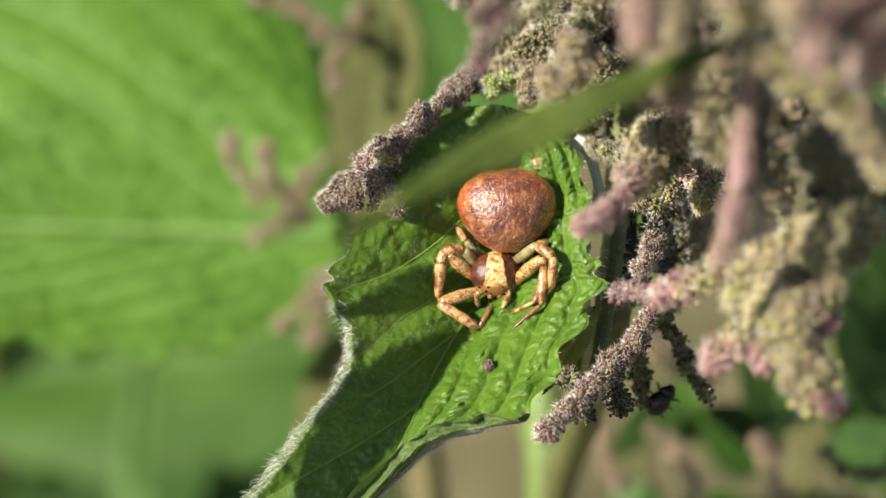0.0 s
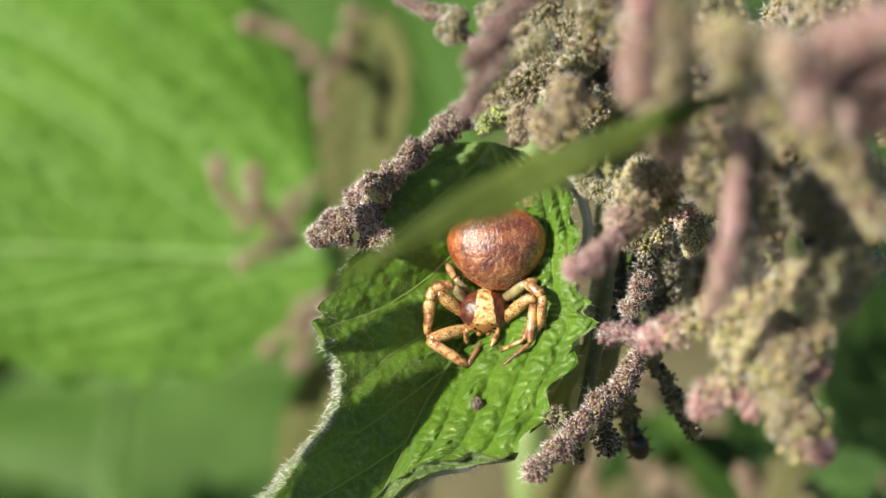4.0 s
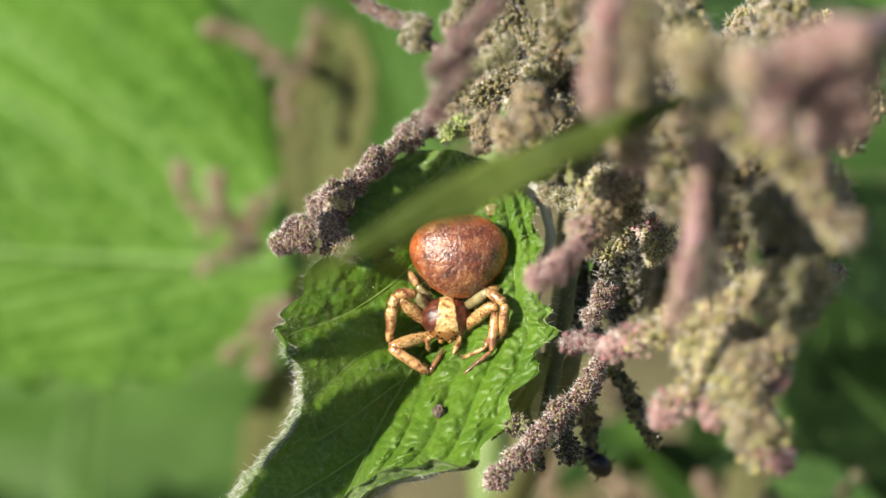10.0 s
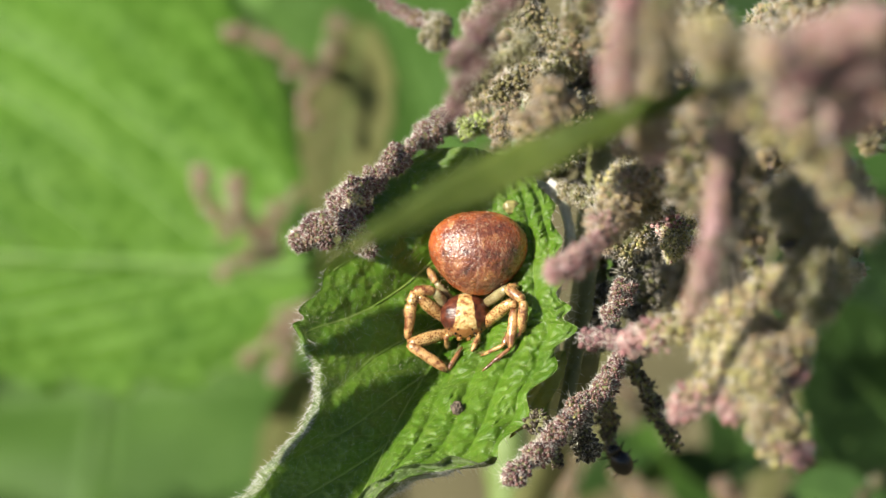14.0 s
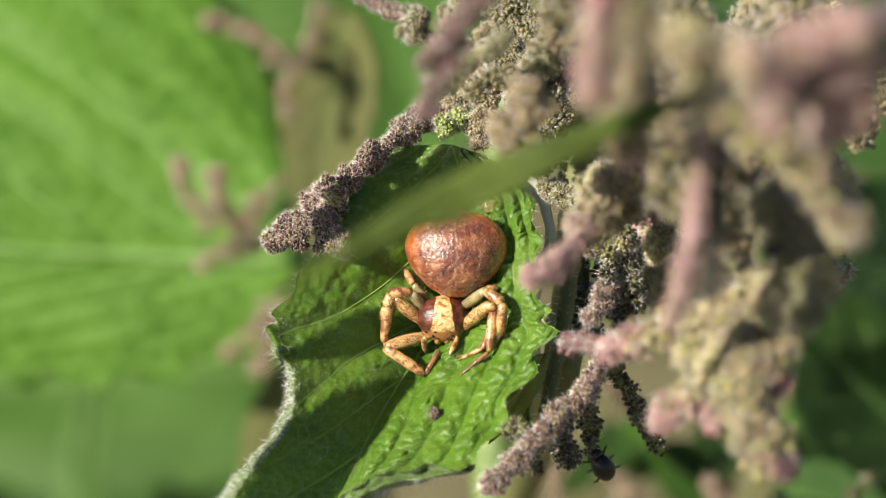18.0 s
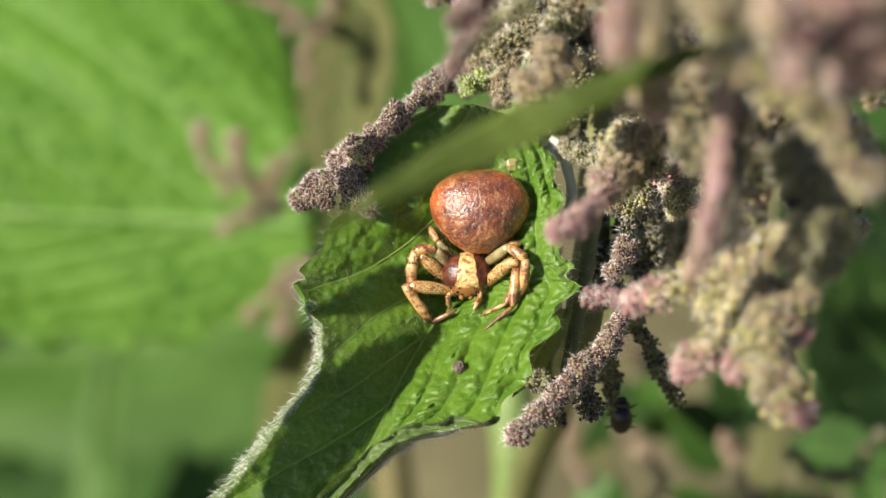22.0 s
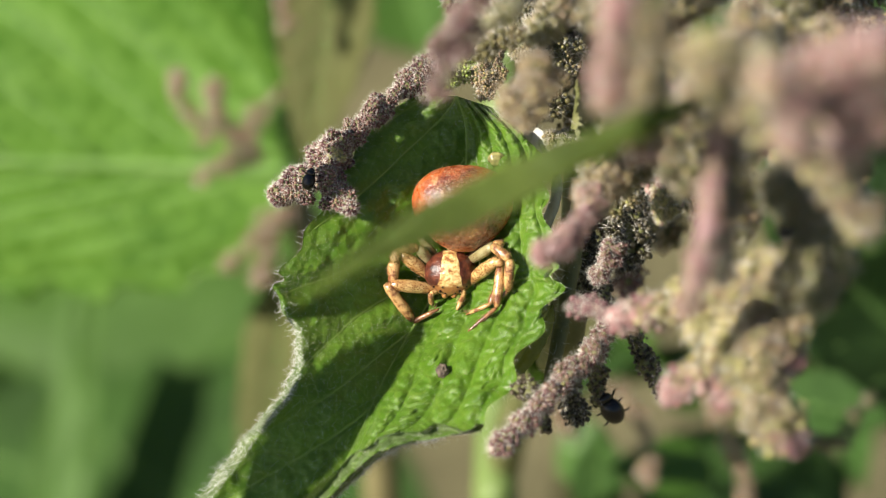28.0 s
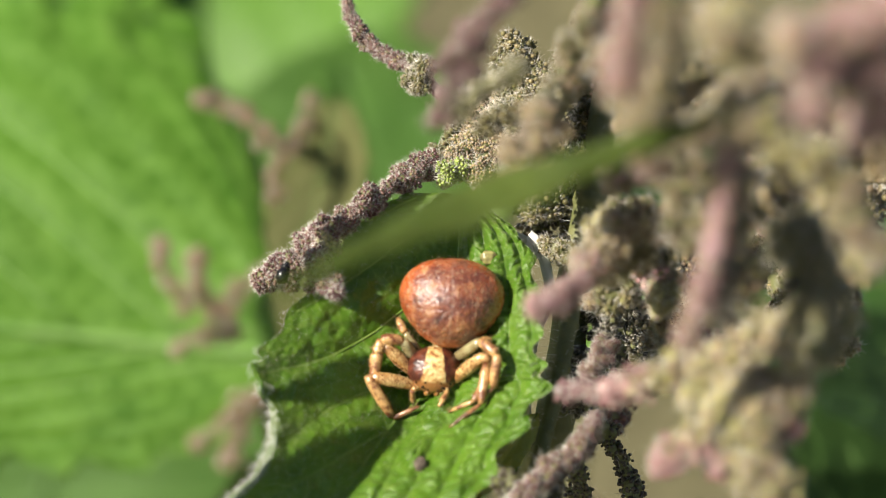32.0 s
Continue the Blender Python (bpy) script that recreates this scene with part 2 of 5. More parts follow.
# ---- shapes, in stage millimetres ----
class Shape:
    def __init__(self):
        self.v, self.f, self.m = [], [], []

    def add(self, verts, faces, slot=0):
        n = len(self.v)
        self.v += [tuple(p) for p in verts]
        self.f += [tuple(i + n for i in f) for f in faces]
        self.m += [slot] * len(faces)
        return self

    def tube(self, path, radii, sides=10, slot=0, cap=True, flat=1.0):
        """A round limb through the points, with a radius at each."""
        path = [Vector(p) for p in path]
        verts, faces, side = [], [], None
        for i, p in enumerate(path):
            along = (path[min(i + 1, len(path) - 1)] - path[max(i - 1, 0)]).normalized()
            ref = side if side is not None else (Vector((0, 0, 1)) if abs(along.z) < 0.9 else Vector((1, 0, 0)))
            up = (ref - along * ref.dot(along)).normalized()
            side = up
            out = along.cross(up)
            for k in range(sides):
                a = 2 * math.pi * k / sides
                verts.append(p + (up * math.cos(a) * flat + out * math.sin(a)) * radii[i])
        for i in range(len(path) - 1):
            for k in range(sides):
                a, b = i * sides + k, i * sides + (k + 1) % sides
                faces.append((a, b, b + sides, a + sides))
        if cap:
            faces.append(tuple(range(sides - 1, -1, -1)))
            faces.append(tuple(range(len(verts) - sides, len(verts))))
        return self.add(verts, faces, slot)

    def ball(self, centre, radii, rings=10, segs=14, slot=0, shape=None, turn=None):
        """A rounded body; shape(unit vector) may push its surface in or out."""
        verts, faces = [], []
        turn = turn or Matrix.Identity(3)
        for i in range(rings + 1):
            a = math.pi * i / rings
            for k in range(segs):
                b = 2 * math.pi * k / segs
                u = Vector((math.sin(a) * math.cos(b), math.sin(a) * math.sin(b), math.cos(a)))
                s = shape(u) if shape else 1.0
                verts.append(Vector(centre) + turn @ Vector((u.x * radii[0] * s, u.y * radii[1] * s, u.z * radii[2] * s)))
        for i in range(rings):
            for k in range(segs):
                a, b = i * segs + k, i * segs + (k + 1) % segs
                faces.append((a, a + segs, b + segs, b))
        return self.add(verts, faces, slot)

    def hair(self, root, way, length, radius, slot=0, bend=None):
        """One tapering three-sided hair."""
        way = Vector(way).normalized()
        a = way.orthogonal().normalized()
        b = way.cross(a)
        root = Vector(root)
        tip = root + way * length + (bend or Vector((0, 0, 0)))
        ring = [root + (a * math.cos(q) + b * math.sin(q)) * radius for q in (0, 2.094, 4.189)]
        return self.add(ring + [tip], [(0, 1, 3), (1, 2, 3), (2, 0, 3)], slot)


BASES = {}


def mesh_of(name, shape, materials, base=(0, 0, 0), smooth=True):
    me = bpy.data.meshes.new(name)
    off = np.array(base, float)
    me.from_pydata([tuple((np.array(p) - off) * MM) for p in shape.v], [], shape.f)
    for m in materials if isinstance(materials, (list, tuple)) else [materials]:
        me.materials.append(m)
    me.polygons.foreach_set("material_index", shape.m)
    me.polygons.foreach_set("use_smooth", [smooth] * len(shape.f))
    me.update()
    return me


def thing(name, base, label, category, group="", kind=""):
    """An Empty on the stage that carries the parts of one thing."""
    ob = new(name)
    ob.empty_display_size = 0.002
    ob.matrix_world = STAGE @ Matrix.Translation(Vector(base) * MM)
    BASES[ob.name] = base
    return tagged(ob, label, category, group, kind)


def part(name, shape, materials, parent, label="", smooth=True, kind=""):
    """One mesh under a thing or a part, drawn in stage millimetres."""
    base = BASES[parent.name]
    ob = new(name, mesh_of(name, shape, materials, base, smooth))
    ob.parent = parent
    BASES[ob.name] = base
    return tagged(ob, label, kind=kind)


def curve(points, n):
    """n points on a smooth line through the given ones."""
    p = [Vector(q) for q in points]
    out = []
    for i in range(n):
        s = i / (n - 1) * (len(p) - 1)
        k = min(int(s), len(p) - 2)
        u = s - k
        a, b, c, d = p[max(k - 1, 0)], p[k], p[k + 1], p[min(k + 2, len(p) - 1)]
        out.append(0.5 * (2 * b + (c - a) * u + (2 * a - 5 * b + 4 * c - d) * u * u + (3 * b - a - 3 * c + d) * u ** 3))
    return out


def grid_faces(rows, cols):
    return [(i * cols + j, i * cols + j + 1, (i + 1) * cols + j + 1, (i + 1) * cols + j) for i in range(rows - 1) for j in range(cols - 1)]


# ---- ground ----
def build_ground():
    n = 48
    verts, faces = [], []
    for i in range(n + 1):
        for j in range(n + 1):
            x, y = ((2 * q / n - 1) for q in (i, j))
            x, y = math.copysign(abs(x) ** 3, x) * 60, math.copysign(abs(y) ** 3, y) * 60
            verts.append((x, y, 0.03 * noise.noise(Vector((x * 3, y * 3, 0)))))
    faces = grid_faces(n + 1, n + 1)
    me = bpy.data.meshes.new("ground")
    me.from_pydata(verts, [], faces)
    me.materials.append(SOIL)
    tagged(new("ground", me), "brown soil with dry plant litter under the nettles", "ground", kind="structure")


build_ground()


# ---- the leaf that carries the spider ----
LEFT = [(-2.0, 9.7, -3.4), (-4.8, 7.4, -2.2), (-6.5, 4.2, 0.8), (-8.7, 0.8, 2.2), (-9.1, -0.6, 2.4), (-8.0, -3.0, 3.2), (-8.5, -5.4, 4.5), (-10.2, -7.4, 5.5), (-11.9, -9.6, 6.0), (-14.1, -12.3, 7.0)]
MID = [(0.5, 9.7, -2.6), (1.0, 8.0, -3.0), (0.9, 5.2, -2.5), (0.1, 1.4, -2.2), (-0.9, -1.1, -1.7), (-2.3, -3.3, -0.3), (-3.6, -5.6, 2.0), (-4.6, -7.8, 3.5), (-6.0, -10.2, 5.0), (-8.8, -13.2, 6.5)]
RIGHT = [(2.6, 9.0, -2.4), (4.8, 7.0, -1.4), (5.4, 4.1, 0.8), (5.6, 1.3, 2.0), (6.1, -0.5, 2.4), (4.2, -3.8, 4.0), (1.8, -7.4, 6.0), (-2.1, -8.5, 7.0), (-4.4, -9.9, 7.5), (-7.0, -12.5, 8.0)]
ROWS, HALF = 320, 84


def vein_phase(s, t):
    """Runs through whole numbers at the side veins, which leave the midrib towards the tip."""
    return 5.6 * s - 1.6 * abs(t) ** 0.9 if t < 0 else 4.4 * t - 3.2 * s


def leaf_surface():
    left, mid, right = (curve(e, ROWS) for e in (LEFT, MID, RIGHT))
    table = []
    for i in range(ROWS):
        s = i / (ROWS - 1)
        row = []
        for j in range(-HALF, HALF + 1):
            t = j / HALF
            edge = left[i] if t < 0 else right[i]
            tooth = 1 - (0.012 if t < 0 and s > 0.42 else 0.03 if t < 0 else 0.055) * abs(t) ** 6 * (1 + math.sin(2 * math.pi * (s * 13 + (0.3 if t < 0 else 0))))
            a = abs(t) * tooth
            p = mid[i].lerp(edge, a)
            across = (edge - mid[i])
            p.z -= 0.10 * across.length * a * (1 - a) * (1 if t < 0 else -0.6)
            if t > 0.7:
                p.z += 0.5 * (t - 0.7) * math.sin(2 * math.pi * s * 13)
            ph = vein_phase(s, t)
            between = abs(math.sin(math.pi * ph))
            swell = between ** 0.85 * min(1, abs(t) * 5) * (1 - 0.5 * abs(t) ** 4)
            pucker = noise.noise(Vector((p.x * 1.1, p.y * 1.1, 3))) * 0.22 + noise.noise(Vector((p.x * 2.7, p.y * 2.7, 9))) * 0.10
            cell = 0.5 - 2.0 * abs(noise.noise(Vector((p.x * 1.9, p.y * 1.9, 5)))) - 0.8 * abs(noise.noise(Vector((p.x * 4.3, p.y * 4.3, 8))))
            wrinkle = (2 * abs(math.sin(math.pi * (40 * s + 3 * t + 2.2 * noise.noise(Vector((p.x * 0.45, p.y * 0.45, 5))) + 0.6 * noise.noise(Vector((p.x * 1.9, p.y * 1.9, 15)))))) ** 0.8 - 1) * min(1, abs(t) * 3)
            p.z += (0.42 if t > 0 else 0.30) * swell + pucker * (0.4 + swell) * (0.9 if t > 0 else 0.75) + (0.08 if t > 0 else 0.025) * cell + (0.15 if t > 0 else 0.02) * wrinkle * (0.15 + 0.8 * between) * (0.75 + 0.9 * noise.noise(Vector((p.x * 0.9, p.y * 0.9, 21))))
            # the margins bend down towards their ends
            if s > 0.66 and t > 0:
                wide = 0.55 + 1.5 * min(1, (s - 0.66) / 0.16)
                start = max(0.2, 1 - wide / across.length)
                over = max(0, (t - start) / (1 - start))
                p.z += 0.25 * math.exp(-((t - start) * across.length / 0.5) ** 2) - 1.5 * wide * over ** 1.15 - max(0, edge.z - mid[i].z) * max(0, a - start)
            if s > 0.42 and t < 0:
                wide = 0.25 + 0.45 * min(1, (s - 0.42) / 0.25)
                start = 1 - wide / across.length
                over = max(0, (-t - start) / (1 - start))
                p.z += 0.2 * math.exp(-((-t - start) * across.length / 0.4) ** 2) - 1.3 * wide * over ** 1.6
            row.append(p)
        table.append(row)
    return table


SURFACE = leaf_surface()
FLAT = np.array([tuple(p) for row in SURFACE for p in row])


def leaf_z(x, y):
    """Height of the leaf's skin under a point of the stage."""
    d = (FLAT[:, 0] - x) ** 2 + (FLAT[:, 1] - y) ** 2
    near = np.argsort(d)[:4]
    return float(FLAT[near, 2].mean())


def build_main_leaf():
    leaf = thing("nettle_leaf", (0.9, 5.2, -2.5), "green puckered nettle leaf with toothed hairy edges and curled margin", "leaf")
    cols = 2 * HALF + 1
    sh = Shape()
    top = [p for row in SURFACE for p in row]
    n = len(top)
    under = [p - Vector((0, 0, 0.16)) for p in top]
    faces = grid_faces(ROWS, cols)
    sh.add(top + under, [f[::-1] for f in faces])
    for k in range(len(faces)):
        i, j = divmod(k, cols - 1)
        reach = (SURFACE[i][0] - SURFACE[i][HALF]).length
        if i / ROWS > 0.5 and j < HALF * min(0.85, (0.25 + 0.45 * min(1, (i / ROWS - 0.42) / 0.25)) / reach):
            sh.m[k] = 1
    sh.f += [tuple(i + n for i in f) for f in faces]
    sh.m += [1] * len(faces)
    rim = [i * cols for i in range(ROWS)] + [(ROWS - 1) * cols + j for j in range(1, cols)] + [i * cols + cols - 1 for i in range(ROWS - 2, -1, -1)] + list(range(cols - 2, 0, -1))
    for a, b in zip(rim, rim[1:] + rim[:1]):
        sh.f.append((a, b, b + n, a + n))
        sh.m.append(0)
    part("leaf_blade", sh, [LEAF, LEAF_UNDER], leaf)

    # the lower margin curls up into a dull, hairy flap
    flap, k, ridge = Shape(), 9, []
    first = 214
    strip = []
    for i in range(first, ROWS):
        p = SURFACE[i][cols - 1]
        along = SURFACE[min(i + 6, ROWS - 1)][cols - 1] - SURFACE[max(i - 6, 0)][cols - 1]
        inward = Vector((along.y, -along.x, 0)).normalized()
        w = min(1, (i - first) / 14) * (0.8 + 0.6 * (i - first) / (ROWS - first)) * (1 + 0.25 * noise.noise(Vector((i * 0.06, 2, 7))))
        top_z = leaf_z(p.x + inward.x * w, p.y + inward.y * w) + 0.75
        for j in range(k):
            u = j / (k - 1)
            x, y = p.x + inward.x * w * u, p.y + inward.y * w * u
            z = p.z + (top_z - p.z) * (0.75 * u + 0.25 * math.sin(u * math.pi / 2))
            strip.append(Vector((x, y, max(z, leaf_z(x, y) + 0.04) + 0.04 * noise.noise(Vector((x * 3, y * 3, 2))))))
    flap.add(strip, grid_faces(ROWS - first, k))
    part("rolled_margin", flap, LEAF_FLAP, leaf, "dull grey-green hairy margin curled up")

    def vein(path, r0, r1):
        v = Shape().tube(path, [r0 + (r1 - r0) * i / (len(path) - 1) for i in range(len(path))], 6)
        part("vein", v, VEIN, leaf)

    vein([SURFACE[i][HALF] + Vector((0, 0, 0.01)) for i in range(2, ROWS, 2)], 0.06, 0.03)
    for side in (-1,):
        for k in range(-3, 6):
            path = []
            for j in range(1, HALF - 3, 2):
                t = side * j / HALF
                s = (k + 1.6 * abs(t) ** 0.9) / 5.6 if side < 0 else (4.4 * t - k) / 3.2
                if 0.01 < s < 0.99:
                    path.append(SURFACE[int(s * (ROWS - 1))][HALF + side * j] + Vector((0, 0, 0.02)))
            if len(path) > 5:
                vein(path, 0.055, 0.025)

    rng = random.Random(4)
    hairs = Shape()
    for _ in range(9000):
        i, j = rng.randrange(ROWS), rng.randrange(cols)
        way = Vector((rng.uniform(-0.7, 0.3), rng.uniform(-0.9, 0.3), rng.uniform(0.25, 1)))
        hairs.hair(SURFACE[i][j], way, rng.uniform(0.06, 0.18), 0.006)
    for _ in range(1000):
        i, j = rng.randrange(150, ROWS), rng.randrange(0, 12)
        hairs.hair(SURFACE[i][j], (rng.uniform(-1, -0.2), rng.uniform(-0.9, 0.6), rng.uniform(0.0, 0.9)), rng.choice((0.12, 0.15, 0.2, 0.25, 0.3, 0.4, 0.75)), 0.010)
    for _ in range(1100):
        i, j = rng.randrange(215, ROWS), cols - 1 - rng.randrange(0, 22)
        hairs.hair(SURFACE[i][j], (rng.uniform(0.1, 1), rng.uniform(-1, 0.1), rng.uniform(0.0, 0.9)), rng.choice((0.1, 0.15, 0.2, 0.2, 0.3, 0.6)), 0.009)
    for i in range(ROWS):
        for j in (0, cols - 1):
            for _ in range(1 if i % (2 if j == 0 else 4) == 0 else 0):
                hairs.hair(SURFACE[i][j], ((-1 if j == 0 else 1) * rng.uniform(0.2, 1), rng.uniform(-1, 0.4), rng.uniform(-0.2, 0.6)), rng.uniform(0.2, 0.7), 0.011)
    for _ in range(420):
        p = strip[rng.randrange(len(strip))]
        hairs.hair(p, (rng.uniform(0.0, 0.8), rng.uniform(-1, 0.1), rng.uniform(0.2, 1)), rng.choice((0.1, 0.14, 0.2, 0.3)), 0.007)
    # pale specks strewn over the skin, their light colour imitating its sparkle
    glint_specks = Shape()
    for _ in range(15000):
        i, j = rng.randrange(ROWS), rng.randrange(cols)
        c, r = SURFACE[i][j] + Vector((0, 0, 0.012)), rng.choice((0.008, 0.010, 0.012, 0.014, 0.017, 0.021))
        glint_specks.add([c + Vector(q) * r for q in ((1, 0, 0), (0, 1, 0), (-1, 0, 0), (0, -1, 0), (0, 0, 1))], [(0, 1, 4), (1, 2, 4), (2, 3, 4), (3, 0, 4)])
    part("gland_speckle", glint_specks, GLINT_SPECK, leaf, "tiny pale specks painted as leaf sparkle", kind="stuff")
    part("leaf_hairs", hairs, HAIR, leaf, "short whitish stinging hairs", kind="stuff")


build_main_leaf()


# ---- nettle flower spikes ----
GOLD = (1 + 5 ** 0.5) / 2
BEAD = [Vector(v).normalized() for v in ((-1, GOLD, 0), (1, GOLD, 0), (-1, -GOLD, 0), (1, -GOLD, 0), (0, -1, GOLD), (0, 1, GOLD), (0, -1, -GOLD), (0, 1, -GOLD), (GOLD, 0, -1), (GOLD, 0, 1), (-GOLD, 0, -1), (-GOLD, 0, 1))]
BEAD_FACES = [(0, 11, 5), (0, 5, 1), (0, 1, 7), (0, 7, 10), (0, 10, 11), (1, 5, 9), (5, 11, 4), (11, 10, 2), (10, 7, 6), (7, 1, 8), (3, 9, 4), (3, 4, 2), (3, 2, 6), (3, 6, 8), (3, 8, 9), (4, 9, 5), (2, 4, 11), (6, 2, 10), (8, 6, 7), (9, 8, 1)]


def floret_mesh(name, seed, beads, hairs, material):
    """A bud cluster of about 1 mm across: small beads standing off a darker core, with pale bristles. Drawn round the origin."""
    rng = random.Random(seed)
    sh = Shape()
    core = 0.30 if beads > 18 or beads < 10 else 0.20
    sh.ball((0, 0, 0), (core, core, core), 4, 6, 2)
    for k in range(beads):
        z = 1 - 2 * (k + 0.5) / beads
        a = k * 2.4 + seed
        r = math.sqrt(1 - z * z)
        u = Vector((r * math.cos(a), r * math.sin(a), z))
        q = rng.uniform(0.09, 0.15) if beads > 18 else rng.uniform(0.09, 0.17)
        c = u * (rng.uniform(0.28, 0.42) if beads > 18 or beads < 10 else rng.uniform(0.26, 0.56))
        turn = Euler((rng.uniform(0, 3), rng.uniform(0, 3), 0)).to_matrix()
        sh.add([c + turn @ v * q for v in BEAD], BEAD_FACES)
    for _ in range(hairs):
        u = Vector((rng.gauss(0, 1), rng.gauss(0, 1), rng.gauss(0, 1))).normalized()
        sh.hair(u * 0.36, u + Vector((rng.uniform(-0.3, 0.3), rng.uniform(-0.3, 0.3), 0)), rng.choice((0.18, 0.24, 0.32, 0.42, 0.6)), 0.0125 if beads > 18 else 0.013, 1)
    return mesh_of(name, sh, [material, BRISTLE, STEM])


FLORETS = {}
NEAR = "flower spikes of the neighbouring plant"
TANGLE = "tangled flower spikes"
MIXES = {"pink_bud": TAN, "yellow_bud": TAN, "tan_bud": YELLOW, "olive_bud": TAN, "dark_olive_bud": OLIVE}


def florets_for(material, fine):
    key = (material.name, fine)
    if key not in FLORETS:
        beads, hairs = (9, 3) if material is DRY else ((20, 60) if fine == 2 else (15, 44))
        FLORETS[key] = [floret_mesh("floret", s, beads, hairs, material) for s in range(4)]
    return FLORETS[key]


def flower_spike(points, radius, count, material, label, fine=2, size=1.0, taper=0.55, stalk=None, seed=1, group="", core=0.45, tip=None):
    """A hanging spike: a stalk set all round with buds."""
    rng = random.Random(seed)
    if group == TANGLE and -8 < points[0][2] < 14:
        fine, size = 2, size * 0.8
    path = curve(points, 60)
    spike = thing("flower_spike", tuple(path[-1]), label, "flower", group)
    st = Shape().tube(path[::3] + [path[-1]], [radius * core * (0.6 + 0.4 * min(1, i / 6)) for i in range(len(path[::3]) + 1)], 8)
    part("stalk", st, stalk or STEM, spike)
    base = Vector(BASES[spike.name])
    knots = max(2, round(sum((b - a).length for a, b in zip(path, path[1:])) / (2.3 * radius)))
    meshes = florets_for(material, fine)
    for k in range(count):
        s = (k + rng.uniform(0.1, 0.9)) / count
        i = min(int(s * 59), 58)
        p = path[i].lerp(path[i + 1], s * 59 - i)
        along = (path[i + 1] - path[i]).normalized()
        a = along.orthogonal().normalized()
        b = along.cross(a)
        q = k * 2.39996 + rng.uniform(-0.5, 0.5)
        knot = abs(math.sin(math.pi * (s * knots + 0.6 * noise.noise(Vector((s * 4, seed * 1.7, 2)))))) ** 0.7
        lump = (0.62 + 0.35 * knot if group == NEAR else 0.3 + 0.72 * knot) + rng.uniform(-0.12, 0.12) + 0.45 * noise.noise(Vector((s * 6 + seed * 3.1, math.cos(q), math.sin(q))))
        r = radius * lump * (1 - (1 - taper) * (1 - min(1, s * 3.2)) ** 1.5)
        out = a * math.cos(q) + b * math.sin(q)
        mixed_in = MIXES.get(material.name) if group in (NEAR, TANGLE) and rng.random() < 0.36 else None
        from_tip = tip is not None and s + rng.uniform(-0.14, 0.14) < 0.24
        ob = new("floret", (florets_for(tip, fine) if from_tip else florets_for(mixed_in, fine) if mixed_in else meshes)[rng.randrange(4)])
        ob.parent = spike
        z = size * (rng.uniform(0.75, 1.15) if fine == 2 else rng.uniform(0.55, 1.35))
        ob.matrix_basis = Matrix.LocRotScale((p + out * (r - 0.3 * size) - base) * MM, out.to_track_quat("Z", "Y") @ Euler((0, 0, rng.uniform(0, 6))).to_quaternion(), Vector((z, z, z)))
    return spike


MAUVE_LABEL = "mauve-brown hairy nettle flower spike with packed buds"
OLIVE_LABEL = "olive-brown hairy nettle flower spike"
DRY_LABEL = "blackish nettle flower spike: withered buds and dark gap fill"
YELLOW_LABEL = "yellow-green nettle flower spike with rosy tip"
PINK_LABEL = "dull pink nettle flower spike"
# the mauve spike beside the spider, in two lobes with a knob between them
flower_spike([(-9.3, 4.2, -1.8), (-7.9, 5.1, -1.5), (-6.6, 6.2, -1.2), (-5.8, 6.9, -1.0)], 1.02, 140, MAUVE, MAUVE_LABEL, size=0.78, seed=1, taper=0.6)
flower_spike([(-5.0, 3.7, 1.6), (-6.0, 4.7, 0.6), (-6.3, 6.0, -0.4)], 0.8, 56, MAUVE, MAUVE_LABEL, size=0.78, seed=2)
flower_spike([(-6.1, 6.6, 0.0), (-5.8, 7.0, 0.0), (-5.5, 7.5, -0.4)], 0.85, 34, MAUVE, "rounded mauve and yellow nettle bud knob", size=0.72, seed=43, tip=YELLOW)
flower_spike([(-5.4, 7.3, -1.0), (-4.3, 8.4, -1.2), (-3.0, 9.6, -1.8), (-1.6, 10.8, -3.0), (-0.6, 11.5, -4.4)], 0.82, 140, MAUVE, MAUVE_LABEL, size=0.78, seed=44)
flower_spike([(0.0, 10.5, -2.4), (0.5, 10.8, -2.6), (1.2, 11.2, -3.6)], 0.72, 30, LIME, "fresh lime-green nettle bud ball", size=0.8, seed=3)
# the twig above it, bare between its knots
flower_spike([(-6.2, 21.6, -8.7), (-5.6, 20.1, -8.7), (-5.0, 19.1, -8.7), (-4.1, 18.3, -8.7), (-3.1, 17.7, -8.5), (-1.8, 17.0, -8.0), (0.4, 15.0, -7.0)], 0.46, 84, MAUVE, "thin bristly mauve nettle flower twig", size=0.72, seed=4, stalk=STEM_DARK, core=0.75)
flower_spike([(-1.8, 15.9, -7.5), (-1.6, 16.7, -7.2), (-1.3, 17.5, -7.0)], 0.85, 40, OLIVE, "olive hairy nettle bud knot on the twig", size=0.8, seed=45)
flower_spike([(0.4, 16.7, -6.0), (0.8, 17.6, -6.0), (1.5, 19.4, -6.0)], 0.75, 34, OLIVE, OLIVE_LABEL, size=0.8, seed=46)
